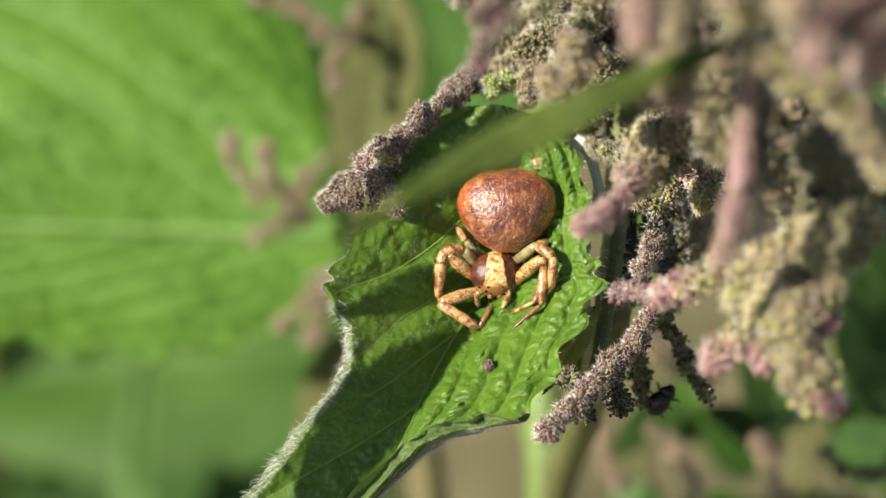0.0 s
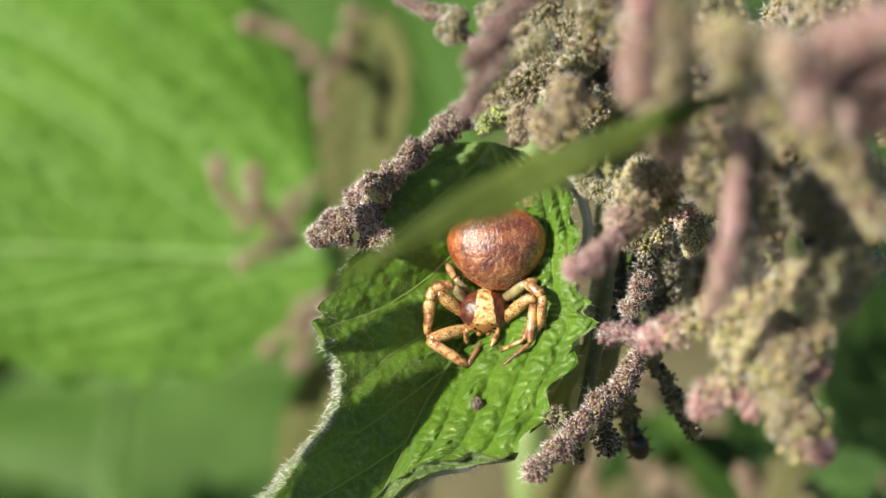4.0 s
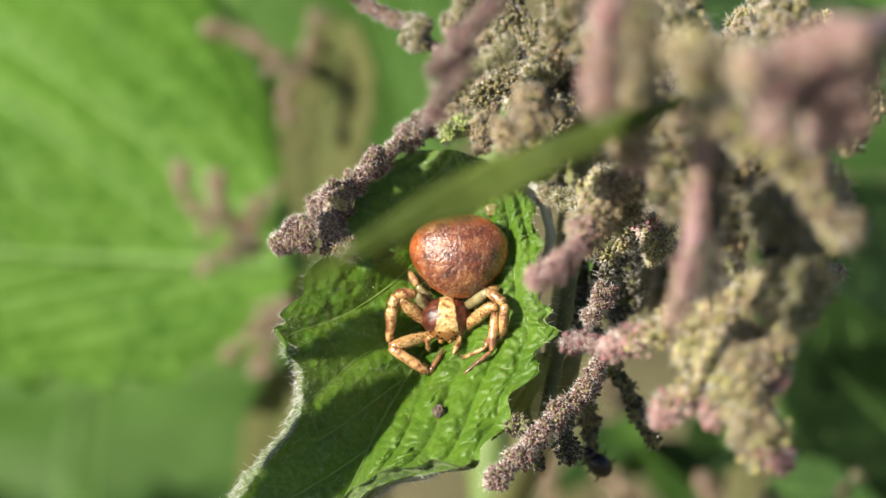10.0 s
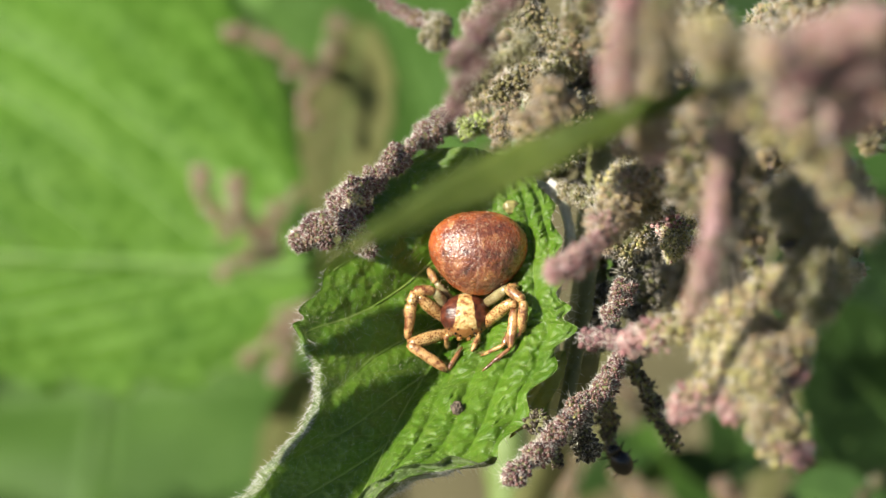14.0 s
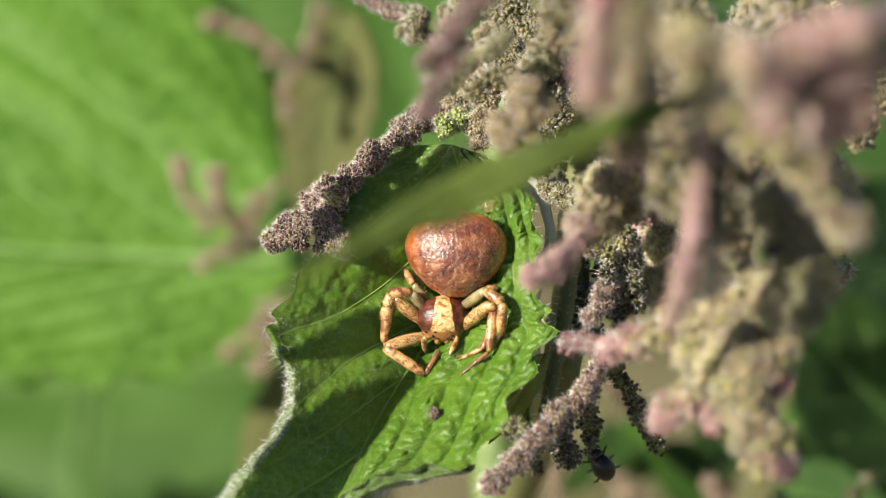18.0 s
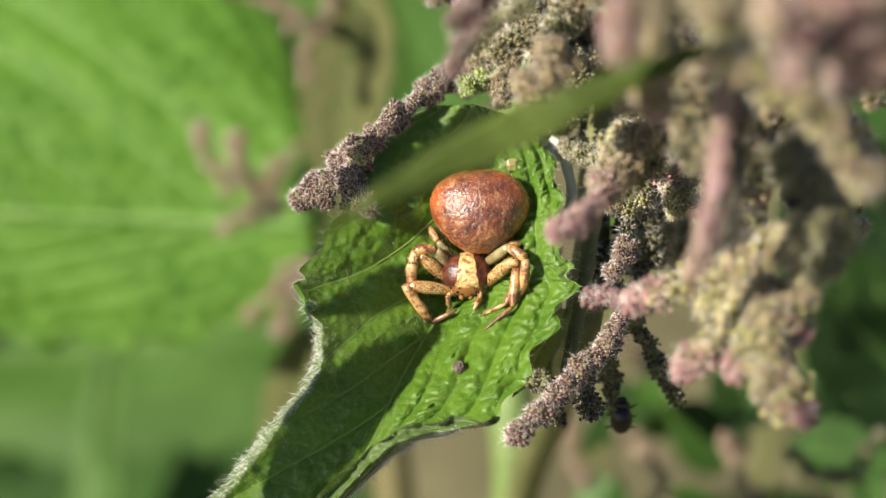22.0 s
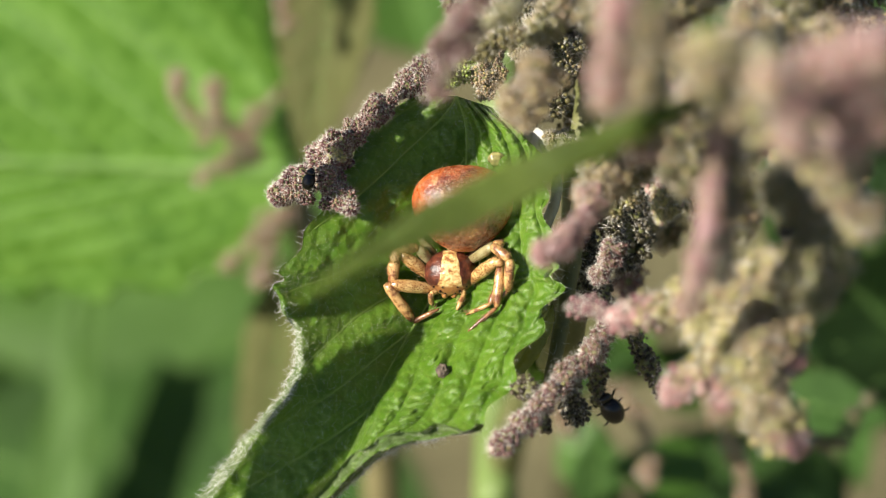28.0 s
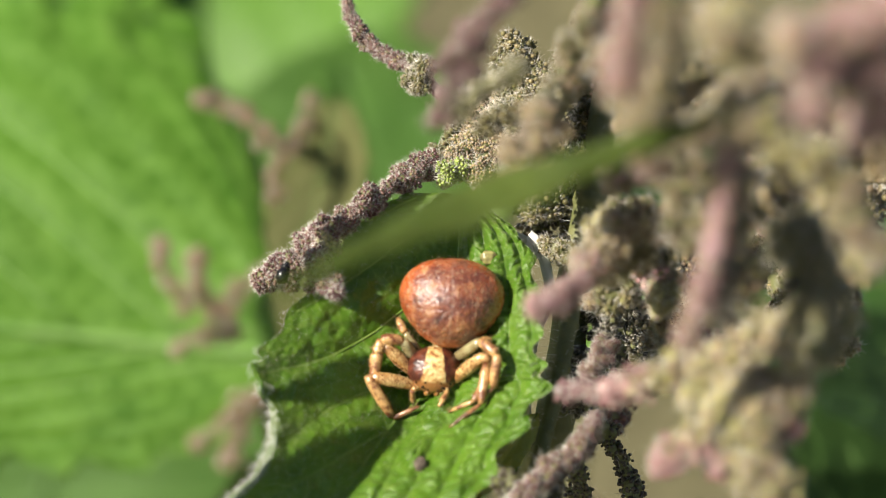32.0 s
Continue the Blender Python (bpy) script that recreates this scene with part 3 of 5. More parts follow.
# rosy strands nearer the lens
flower_spike([(-0.4, 9.3, 24.0), (-0.1, 10.2, 25.0), (0.6, 11.1, 26.0), (1.4, 12.2, 27.0)], 0.26, 12, PURPLE, "dull purple nettle flower strand", 1, 0.9, seed=5, core=0.4)
flower_spike([(-0.6, 11.2, 26.0), (0.6, 12.3, 27.0), (1.8, 13.6, 28.0), (3.2, 15.2, 28.0)], 0.26, 18, PURPLE, "dull purple nettle flower strand", 1, 0.9, seed=47, core=0.4)
flower_spike([(3.4, 8.5, 17.0), (4.0, 9.6, 18.0), (4.4, 10.9, 19.0)], 1.15, 70, TAN, "pale tan nettle flower cluster", 1, 0.85, seed=62)
# every second spike is near black, painting the gaps behind the leaf dark
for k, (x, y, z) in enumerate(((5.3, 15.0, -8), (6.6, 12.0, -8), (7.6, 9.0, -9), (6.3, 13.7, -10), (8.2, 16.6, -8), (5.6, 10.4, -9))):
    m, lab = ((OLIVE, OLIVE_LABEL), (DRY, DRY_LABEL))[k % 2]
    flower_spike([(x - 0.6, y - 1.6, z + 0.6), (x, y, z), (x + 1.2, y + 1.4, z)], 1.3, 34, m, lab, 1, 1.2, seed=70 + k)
# the hairy olive crown over the leaf
flower_spike([(2.0, 9.7, -3.0), (2.2, 11.6, -3.0), (2.4, 13.4, -3.5), (2.8, 15.4, -4.0)], 0.95, 120, TAN, "tan bristly nettle flower spike", size=0.72, seed=6)
flower_spike([(2.6, 14.2, -2.0), (4.4, 14.4, -3.0), (6.5, 15.4, -4.0)], 1.1, 90, OLIVE, OLIVE_LABEL, size=0.8, seed=7)
flower_spike([(3.6, 11.9, -1.0), (4.6, 12.9, -1.5), (5.8, 14.6, -3.0)], 1.15, 90, OLIVE, OLIVE_LABEL, size=0.8, seed=8)
flower_spike([(3.2, 18.6, -4.0), (3.8, 16.9, -4.0), (5.2, 15.4, -3.0)], 0.95, 70, OLIVE, OLIVE_LABEL, 1, 0.85, seed=48)
flower_spike([(5.4, 15.2, -3.0), (6.6, 16.9, -4.0), (8.0, 20.0, -3.0)], 1.1, 80, OLIVE, OLIVE_LABEL, 1, 0.85, seed=18)
flower_spike([(4.8, 8.6, -1.0), (5.4, 10.4, -2.0), (6.4, 12.6, -3.0)], 1.1, 80, OLIVE, OLIVE_LABEL, 1, 0.85, seed=49)
flower_spike([(0.0, 10.4, -4.0), (0.9, 12.0, -4.5), (1.6, 13.7, -5.0), (2.6, 16.4, -5.0)], 0.85, 70, TAN, "tan bristly nettle flower spike", size=0.75, seed=56)
flower_spike([(-0.4, 11.6, -6.0), (0.3, 13.4, -6.5), (1.2, 15.6, -7.0)], 0.8, 44, OLIVE, OLIVE_LABEL, 1, 0.85, seed=57)
flower_spike([(0.3, 11.4, 12.0), (1.6, 12.7, 13.0), (3.3, 13.5, 14.0)], 0.55, 40, OLIVE_DEEP, "dark olive nettle flower strand", 1, 0.8, seed=58)
flower_spike([(1.7, 11.5, 8.0), (2.5, 12.3, 8.0), (3.7, 12.5, 8.0)], 0.5, 30, OLIVE, OLIVE_LABEL, 1, 0.75, seed=59)
flower_spike([(4.3, 12.4, 10.0), (5.6, 13.3, 10.0), (6.6, 14.6, 10.0)], 0.7, 44, OLIVE_DEEP, "dark olive nettle flower strand", 1, 0.85, seed=63)
# spikes beside the leaf
flower_spike([(4.1, 2.0, 19.4), (4.9, 2.4, 19.0), (6.0, 3.2, 17.0), (6.9, 4.5, 14.0)], 0.66, 90, PINK, "curved dull pink nettle flower spike", 1, 0.62, seed=9, core=0.6, stalk=STEM_MAUVE)
flower_spike([(6.7, 4.1, 15.0), (7.4, 5.0, 13.0), (8.0, 6.0, 12.0)], 0.9, 60, TAN, "tan nettle flower cluster above a curved pink spike", 1, 0.75, seed=50)
flower_spike([(7.0, 4.5, 2.0), (7.8, 6.0, 1.0), (6.7, 6.7, -1.0), (5.5, 7.4, -3.0)], 0.8, 70, OLIVE, OLIVE_LABEL, size=0.75, seed=10)
flower_spike([(7.2, 6.1, 10.0), (8.4, 7.0, 12.0), (10.1, 6.8, 11.0), (12.3, 7.5, 10.0)], 0.95, 110, TAN, "tan and yellow-green nettle flower spike", 1, 0.8, seed=11, tip=YELLOW)
flower_spike([(8.0, 4.8, 9.0), (8.9, 5.5, 10.0), (9.9, 6.5, 10.0)], 0.9, 60, OLIVE, OLIVE_LABEL, 1, 0.8, seed=51)
flower_spike([(10.8, 3.3, 6.0), (11.1, 4.2, 6.0), (11.5, 5.4, 5.0)], 0.75, 44, YELLOW, YELLOW_LABEL, 2, 0.75, seed=33)
flower_spike([(8.7, 2.6, 0.5), (9.1, 3.3, 0.5), (9.5, 4.3, 0.0)], 0.5, 12, DRY_HAIRY, "dark bristly nettle flower knot", 1, 0.8, seed=52)
flower_spike([(7.6, 0.1, 4.3), (8.1, 0.9, 4.3), (8.6, 1.9, 4.3)], 0.68, 44, MAUVE, "short mauve nettle flower bud cluster", size=0.7, seed=12)
flower_spike([(6.5, -1.0, 9.0), (7.1, -0.9, 10.0), (8.0, -1.1, 12.0)], 0.5, 22, PURPLE, "dull purple nettle bud cluster", 1, 0.85, seed=53)
flower_spike([(2.4, -8.2, 7.5), (3.4, -7.3, 7.2), (4.4, -6.3, 6.8), (5.4, -5.3, 6.2)], 0.68, 64, MAUVE, MAUVE_LABEL, size=0.86, seed=13)
flower_spike([(8.2, -1.9, 5.0), (7.7, -3.1, 5.0), (6.9, -3.9, 5.4), (5.6, -5.0, 6.0)], 0.66, 66, MAUVE, MAUVE_LABEL, size=0.75, seed=54)
flower_spike([(3.6, -5.4, 5.0), (4.3, -5.2, 5.5)], 0.62, 16, DRY, DRY_LABEL, 1, 0.85, seed=34)
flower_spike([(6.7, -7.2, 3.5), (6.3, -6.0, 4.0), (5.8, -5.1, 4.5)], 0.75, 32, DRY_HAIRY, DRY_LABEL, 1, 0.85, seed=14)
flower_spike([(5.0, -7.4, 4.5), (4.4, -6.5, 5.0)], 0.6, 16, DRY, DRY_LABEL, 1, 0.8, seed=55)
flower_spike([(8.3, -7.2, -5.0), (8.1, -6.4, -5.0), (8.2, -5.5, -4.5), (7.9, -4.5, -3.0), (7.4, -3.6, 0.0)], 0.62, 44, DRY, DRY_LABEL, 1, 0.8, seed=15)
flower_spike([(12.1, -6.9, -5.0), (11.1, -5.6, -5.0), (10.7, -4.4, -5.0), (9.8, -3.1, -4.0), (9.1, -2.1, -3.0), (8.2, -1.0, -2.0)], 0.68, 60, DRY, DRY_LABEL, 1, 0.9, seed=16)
# two near-black spikes added as dark fill behind the clusters
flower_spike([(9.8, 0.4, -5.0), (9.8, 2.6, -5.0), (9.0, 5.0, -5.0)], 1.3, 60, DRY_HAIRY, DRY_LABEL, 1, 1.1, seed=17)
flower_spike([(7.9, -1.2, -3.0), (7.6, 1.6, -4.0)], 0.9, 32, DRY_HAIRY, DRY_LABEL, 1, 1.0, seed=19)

# spikes that hang nearer the lens on the neighbouring plant: one broad cluster of short lobes
CLUSTER = (
    ([(8.1, -1.2, 15.0), (9.5, -0.6, 16.0), (11.7, 0.0, 18.0), (13.6, 0.8, 20.0), (14.9, 2.0, 21.0)], 0.72, 105, PINK),
    ([(14.9, -3.0, 21.0), (15.3, -1.0, 21.5), (15.2, 1.5, 22.0)], 0.8, 70, PINK),
    ([(11.3, -1.5, 18.5), (12.9, -1.0, 19.5), (14.4, -0.8, 21.0)], 0.95, 66, None),
    ([(10.1, -4.5, 18.0), (11.6, -3.3, 19.0), (12.8, -2.0, 20.0), (13.9, -0.5, 21.5)], 0.78, 85, PINK),
    ([(15.5, -6.3, 21.0), (14.5, -5.2, 21.5), (13.8, -3.6, 22.0), (13.8, -1.2, 22.0)], 1.0, 120, PINK),
    ([(12.6, -4.4, 20.0), (12.9, -3.2, 21.0), (14.0, -2.0, 22.0)], 0.75, 50, PINK),
    ([(16.8, 1.4, 21.0), (16.0, 1.2, 21.0), (15.2, 2.2, 22.0)], 0.55, 34, PINK),
)
for k, (pts, r, n, tip) in enumerate(CLUSTER):
    flower_spike(pts, r, int(n * 0.95), YELLOW, YELLOW_LABEL if tip else "yellow-green nettle flower spike", 1, 1.02, seed=20 + k, group=NEAR, core=0.35, tip=tip)
flower_spike([(17.2, 3.8, 31.0), (15.5, 5.8, 32.0), (13.8, 7.3, 33.0), (10.8, 8.9, 34.0)], 0.72, 84, YELLOW, YELLOW_LABEL, 1, 1.2, seed=60, group=NEAR, core=0.35)
ROSY = "rosy nettle flower spike"
flower_spike([(12.5, 7.3, 44.0), (12.1, 8.4, 45.0), (11.2, 9.6, 46.0)], 0.6, 43, PINK, ROSY, 1, 1.08, seed=24, group=NEAR)
flower_spike([(12.4, 9.5, 45.0), (13.7, 10.1, 46.0), (15.0, 10.2, 47.0)], 0.75, 55, PINK, ROSY, 1, 1.08, seed=25, group=NEAR)
flower_spike([(14.6, 6.9, 41.0), (15.1, 7.8, 42.0), (15.8, 8.1, 43.0)], 0.6, 37, PINK, PINK_LABEL, 1, 1.08, seed=39, group=NEAR)
flower_spike([(13.6, 8.6, 43.0), (14.6, 8.9, 44.0), (15.9, 9.4, 45.0)], 0.5, 31, PINK, ROSY, 1, 1.08, seed=64, group=NEAR)
flower_spike([(11.6, 10.2, 42.0), (10.1, 9.7, 42.0), (9.2, 10.3, 43.0)], 0.75, 43, TAN, "tan and pink nettle flower spike", 1, 1.08, seed=26, group=NEAR, tip=YELLOW)
flower_spike([(6.2, 8.7, 37.0), (6.4, 10.1, 38.0), (6.5, 12.6, 40.0)], 0.52, 62, PINK, "greyish pink nettle flower spike", 1, 1.01, seed=27, group=NEAR)
flower_spike([(8.2, 9.2, 34.0), (8.0, 10.9, 35.0), (8.1, 12.8, 36.0)], 0.75, 49, OLIVE, OLIVE_LABEL, 1, 1.08, seed=29, group=NEAR)
flower_spike([(8.2, 6.9, 31.0), (7.9, 8.1, 32.0), (7.6, 9.1, 33.0)], 0.78, 39, TAN, "tan nettle flower spike with a rosy tip", 1, 1.08, seed=28, group=NEAR, tip=PINK)
flower_spike([(4.6, 12.6, 6.0), (5.7, 14.2, 12.0), (6.2, 15.8, 20.0)], 0.9, 80, OLIVE, OLIVE_LABEL, 1, 0.8, seed=30, group=NEAR)
flower_spike([(9.8, 0.2, 30.0), (10.3, 1.9, 31.0), (10.7, 4.9, 31.6), (10.9, 7.8, 32.0)], 0.55, 100, PINK, "long mauve nettle flower stalk with sparse buds", 1, 0.6, stalk=STEM_MAUVE, seed=31, group=NEAR, core=0.75)
# near-black buds stand in for shade beside the mauve stalk
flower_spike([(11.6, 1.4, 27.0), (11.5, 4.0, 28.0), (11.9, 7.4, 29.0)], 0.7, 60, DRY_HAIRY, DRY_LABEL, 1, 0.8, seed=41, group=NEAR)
flower_spike([(15.9, 3.7, 24.0), (15.1, 4.8, 24.0), (14.5, 5.9, 24.0)], 1.25, 80, OLIVE_DEEP, "round dark olive nettle flower cluster", 1, 0.85, seed=42, group=NEAR)
for k, (a, e, m, lab) in enumerate((
    ((10.8, 5.4, -14), (11.4, 1.2, -12), OLIVE, OLIVE_LABEL),
    ((12.6, 6.0, -20), (13.0, 1.0, -17), OLIVE, OLIVE_LABEL),
    ((14.6, 4.6, -14), (15.4, 0.4, -16), MAUVE, "dull mauve nettle flower spike"),
    ((11.6, 7.0, -9), (13.6, 3.4, -6), OLIVE, OLIVE_LABEL),
    ((16.6, 5.8, -18), (17.6, 2.0, -16), PINK, PINK_LABEL),
    ((9.4, 2.6, -16), (10.6, -1.4, -14), MAUVE, "dull mauve nettle flower spike"),
    ((17.6, 8.0, -8), (18.6, 4.0, -6), OLIVE, OLIVE_LABEL),
)):
    middle = ((a[0] + e[0]) / 2 + 0.4, (a[1] + e[1]) / 2, (a[2] + e[2]) / 2 + 0.8)
    flower_spike([e, middle, a], 1.0, 34, m, lab, 1, 1.05, seed=200 + k, group=TANGLE)
# the tangle of spikes between the two plants
rng = random.Random(21)
for k in range(64):
    x, y, z = rng.uniform(8.2, 23), rng.uniform(4.6, 19.5), rng.uniform(-18, 26)
    if x < 13 and y < 9:
        z = min(z, 4)
    near = (137 - z) / 137
    a = Vector((0.4 + (x - 0.4) * near, (y + 1.4) * near - 1.4, z))
    way = Vector((rng.uniform(-0.8, 0.8), rng.uniform(-1, -0.2), rng.uniform(-0.2, 0.7))).normalized() * rng.uniform(2.2, 4.2)
    m, lab = rng.choice(((OLIVE, OLIVE_LABEL), (OLIVE, OLIVE_LABEL), (PINK, PINK_LABEL), (TAN, "tan bristly nettle flower spike"), (OLIVE, OLIVE_LABEL), (OLIVE_DEEP, "dark olive nettle flower spike"), (YELLOW, YELLOW_LABEL)))
    flower_spike([a + way, a + way * 0.4 + Vector((rng.uniform(-0.6, 0.6), 0, 0.4)), a], rng.uniform(0.9, 1.3), 26, m, lab, 1, 1.2, seed=100 + k, group=TANGLE, core=0.3)

# brown spikes on the stem of the large leaf
FAR_GROUP = "brown flower spikes by the large leaf"
for n, pts in enumerate([
    [(-21.5, 12.6, -65.0), (-21.2, 10.5, -65.0), (-19.0, 7.5, -66.0)],
    [(-18.7, 12.0, -65.0), (-18.2, 9.4, -65.0), (-16.9, 7.2, -66.0)],
    [(-13.3, 11.4, -66.0), (-16.0, 8.1, -66.0), (-15.5, 6.0, -68.0)],
    [(-19.9, 4.4, -66.0), (-17.5, 5.6, -66.0), (-15.5, 6.0, -68.0)],
    [(-18.9, 23.3, -60.0), (-15.7, 22.5, -60.0), (-12.5, 19.9, -60.0)],
    [(-12.5, 15.9, -60.0), (-12.7, 18.5, -60.0), (-11.0, 21.6, -62.0), (-11.0, 26.0, -72.0)],
    [(-7.6, 14.2, -85.0), (-8.6, 19.1, -85.0), (-10.2, 23.1, -85.0), (-11.0, 27.0, -85.0)],
    [(-10.5, 18.0, -86.0), (-10.2, 21.1, -86.0), (-12.0, 25.0, -86.0)],
    [(-18.2, -2.6, -70.0), (-15.8, -0.8, -70.0), (-13.5, 1.7, -70.0)],
    [(-15.6, -4.0, -70.0), (-14.8, -1.8, -70.0), (-13.5, 1.7, -70.0)],
    [(14.9, -18.3, -55.0), (14.1, -13.6, -55.0), (11.1, -11.0, -55.0)],
    [(22.1, -20.0, -55.0), (21.3, -16.0, -55.0), (19.4, -11.8, -55.0)],
    [(9.8, -16.3, -70.0), (8.4, -14.0, -70.0), (8.0, -10.0, -70.0)],
    [(17.8, -8.0, -75.0), (14.4, -6.4, -75.0), (12.0, -4.0, -75.0)],
    [(29.0, -10.4, -40.0), (27.2, -13.2, -40.0), (24.6, -13.6, -40.0), (22.5, -12.0, -40.0)],
]):
    flower_spike(pts, 0.85, 17, DRY if n == 14 else BROWN, "brown nettle flower spike by the large leaf" if n < 10 else "brown nettle flower spike low on the plant", 1, 1.15, seed=40 + n, group=FAR_GROUP, core=0.2)


# ---- stems ----
def stem(points, r0, r1, material, label, hairs=0, seed=1, name="nettle_plant", tag="plant"):
    ob = thing(name, points[-1], label, tag)
    path = curve(points, 40)
    radii = [(r0 + (r1 - r0) * i / 39) * (1 + 0.05 * math.sin(i * 1.3 + seed)) for i in range(40)]
    part("stem", Shape().tube(path, radii, 14), material, ob)
    for i in (6, 15, 24, 33):
        part("stem_joint", Shape().ball(path[i], (radii[i] * 1.12,) * 3, 8, 12), material, ob)
    if hairs:
        rng, h = random.Random(seed), Shape()
        for _ in range(hairs):
            i = rng.randrange(39)
            u = Vector((rng.gauss(0, 1), rng.gauss(0, 0.5), rng.gauss(0, 1))).normalized()
            h.hair(path[i] + u * radii[i] * 0.95, u, rng.uniform(0.25, 0.8), 0.012)
        part("stem_hairs", h, HAIR, ob, kind="stuff")
    return ob


stem([(9.2, 24.0, -6.0), (8.2, 12.0, -6.0), (7.4, 6.0, -6.0), (7.0, 0.5, -5.5), (6.2, -4.6, -8.0), (5.8, -8.5, -34.0), (3.0, -30.0, -80.0), (0, -120, -170), (-10, -360, -505)], 0.7, 1.7, STEM, "dark olive hairy nettle stem holding the leaf", 420)
stem([(2.0, 8.4, -3.6), (5.0, 7.2, -3.0), (5.75, 5.6, -2.0), (5.8, 4.2, -1.8), (5.2, 2.4, -2.2), (4.9, 0.0, -3.5), (5.4, -2.8, -6.2), (6.2, -4.6, -8.0)], 0.27, 0.34, STEM_PALE, "pale whitish leaf stalk", 120, 2, "leaf_petiole", "leaf stalk")
stem([(7.4, 5.4, -4.0), (6.9, 2.5, -2.0), (6.6, 0.6, -0.5), (6.0, -2.4, 0.5), (5.4, -5.1, 1.5), (5.1, -6.2, 2.5)], 0.5, 0.36, STEM, "olive hairy side stem by the leaf", 160, 6)
stem([(13.0, 9.4, 45.0), (16.0, 11.0, 42.0), (22.0, 10.0, 30.0), (28.0, -12.0, 0.0), (30.0, -60.0, -80.0), (30, -140, -180), (30, -360, -500)], 0.4, 1.6, STEM_MAUVE, "mauve nettle stem carrying rosy flower spikes", 120, 3)
stem([(-11.5, 24.0, -78.0), (-12.0, 19.0, -78.0), (-12.5, 13.3, -77.0), (-13.2, 4.0, -76.0), (-9.5, -8.0, -78.0), (-6.0, -30.0, -88.0), (-10, -150, -190), (-16, -330, -470)], 1.0, 2.0, STEM_TAN, "tan nettle stem with the large bright leaf")
stem([(4.4, 20, -62), (3.4, -3.6, -62.0), (3.4, -20.0, -62.0), (3.0, -60, -80), (4, -360, -500)], 1.5, 1.9, STEM_LIME, "light green nettle stem")


scrap = thing("bud_scale", (4.9, 7.2, -2.9), "torn white papery bud scale at the leaf base", "bud scale")
part("scale", Shape().ball((4.9, 7.2, -2.9), (0.42, 0.75, 0.16), 10, 14, shape=lambda u: 1 + 0.35 * noise.noise(u * 2.2)), PAPER, scrap)
flower_spike([(5.6, 6.9, -2.4), (6.0, 7.3, -2.6), (6.5, 7.4, -3.2)], 0.55, 22, OLIVE, "bristly olive nettle bud cluster at the leaf base", 2, 0.7, seed=61)


# ---- other nettle leaves ----
def nettle_leaf(base, tip, facing, width, material, label, fold=0.25, droop=0.12, rows=44, half=16, thick=0.35, seed=1, teeth=11, group="", name="nettle_leaf", low=1.0, early=0.62, bow=(0, 0, 0), side_veins=6, sweep=1.6, wave=0.0, cup=0.0):
    """A toothed leaf from its base to its tip, whose upper side looks along facing."""
    base, tip = Vector(base), Vector(tip)
    along = tip - base
    length = along.length
    along.normalize()
    up = (Vector(facing) - along * Vector(facing).dot(along)).normalized()
    side = along.cross(up)
    ob = thing(name, tuple(base), label, "leaf", group)
    top, cols = [], 2 * half + 1
    for i in range(rows):
        s = i / (rows - 1)
        w0 = width * (math.sin(math.pi * min(1, s ** early)) ** 0.85 + 0.02)
        for j in range(-half, half + 1):
            t = j / half
            w = w0 * (low if t < 0 else 1)
            saw = (s * teeth + 0.15 * t) % 1.0
            ww = w * (1 - 0.16 * abs(t) ** 5 * saw)
            ph = side_veins * s - sweep * abs(t)
            lift = fold * abs(t) * w - droop * length * (s - 0.3) ** 2 + 0.22 * (length ** 0.5) * 0.27 * abs(math.sin(math.pi * ph)) * min(1, abs(t) * 4)
            lift += (0.004 * width ** 0.5 * 10) * noise.noise(Vector((s * length * 0.35, t * width * 0.35, seed + 4))) + 0.02 * length * noise.noise(Vector((s * 3 + seed, t * 1.5, seed)))
            lift -= cup * w * t * t
            lift += wave * math.sin(9.5 * s + 1.3 * t + 0.6) * (0.5 + s)
            top.append(base + along * (s * length + 0.10 * w * abs(t)) + side * (ww * t) + up * lift + Vector(bow) * (4 * s * (1 - s)))
    sh = Shape()
    faces = grid_faces(rows, cols)
    n = len(top)
    sh.add(top + [p - up * thick for p in top], faces + [tuple(k + n for k in f)[::-1] for f in faces])
    rim = [i * cols for i in range(rows)] + [(rows - 1) * cols + j for j in range(1, cols)] + [i * cols + cols - 1 for i in range(rows - 2, -1, -1)] + list(range(cols - 2, 0, -1))
    sh.f += [(a, b, b + n, a + n) for a, b in zip(rim, rim[1:] + rim[:1])]
    sh.m += [0] * len(rim)
    part("leaf_blade", sh, material, ob)
    mid = [top[i * cols + half] + up * 0.05 for i in range(0, rows, 2)]
    part("midrib", Shape().tube(mid, [width * 0.018 * (1 - 0.8 * i / len(mid)) for i in range(len(mid))], 6), VEIN_SOFT, ob)
    for sgn in (-1, 1):
        for k in range(0, side_veins - 1):
            path = []
            for j in range(0, half - 2, 2):
                s = (k + sweep * j / half) / side_veins
                if s < 0.97:
                    path.append(top[int(s * (rows - 1)) * cols + half + sgn * j] + up * 0.04)
            if len(path) > 3:
                part("vein", Shape().tube(path, [width * 0.0055] * len(path), 5), VEIN_SOFT, ob)
    return ob


nettle_leaf((-12.0, 5.0, -73.0), (-84.0, 7.5, -66.0), (-0.26, 0.12, 1.0), 34, LEAF_FAR, "large bright green nettle leaf with a pale midrib", -0.03, 0.03, 60, 24, seed=2, low=0.33, early=0.47, side_veins=9, sweep=5.5, cup=0.2)
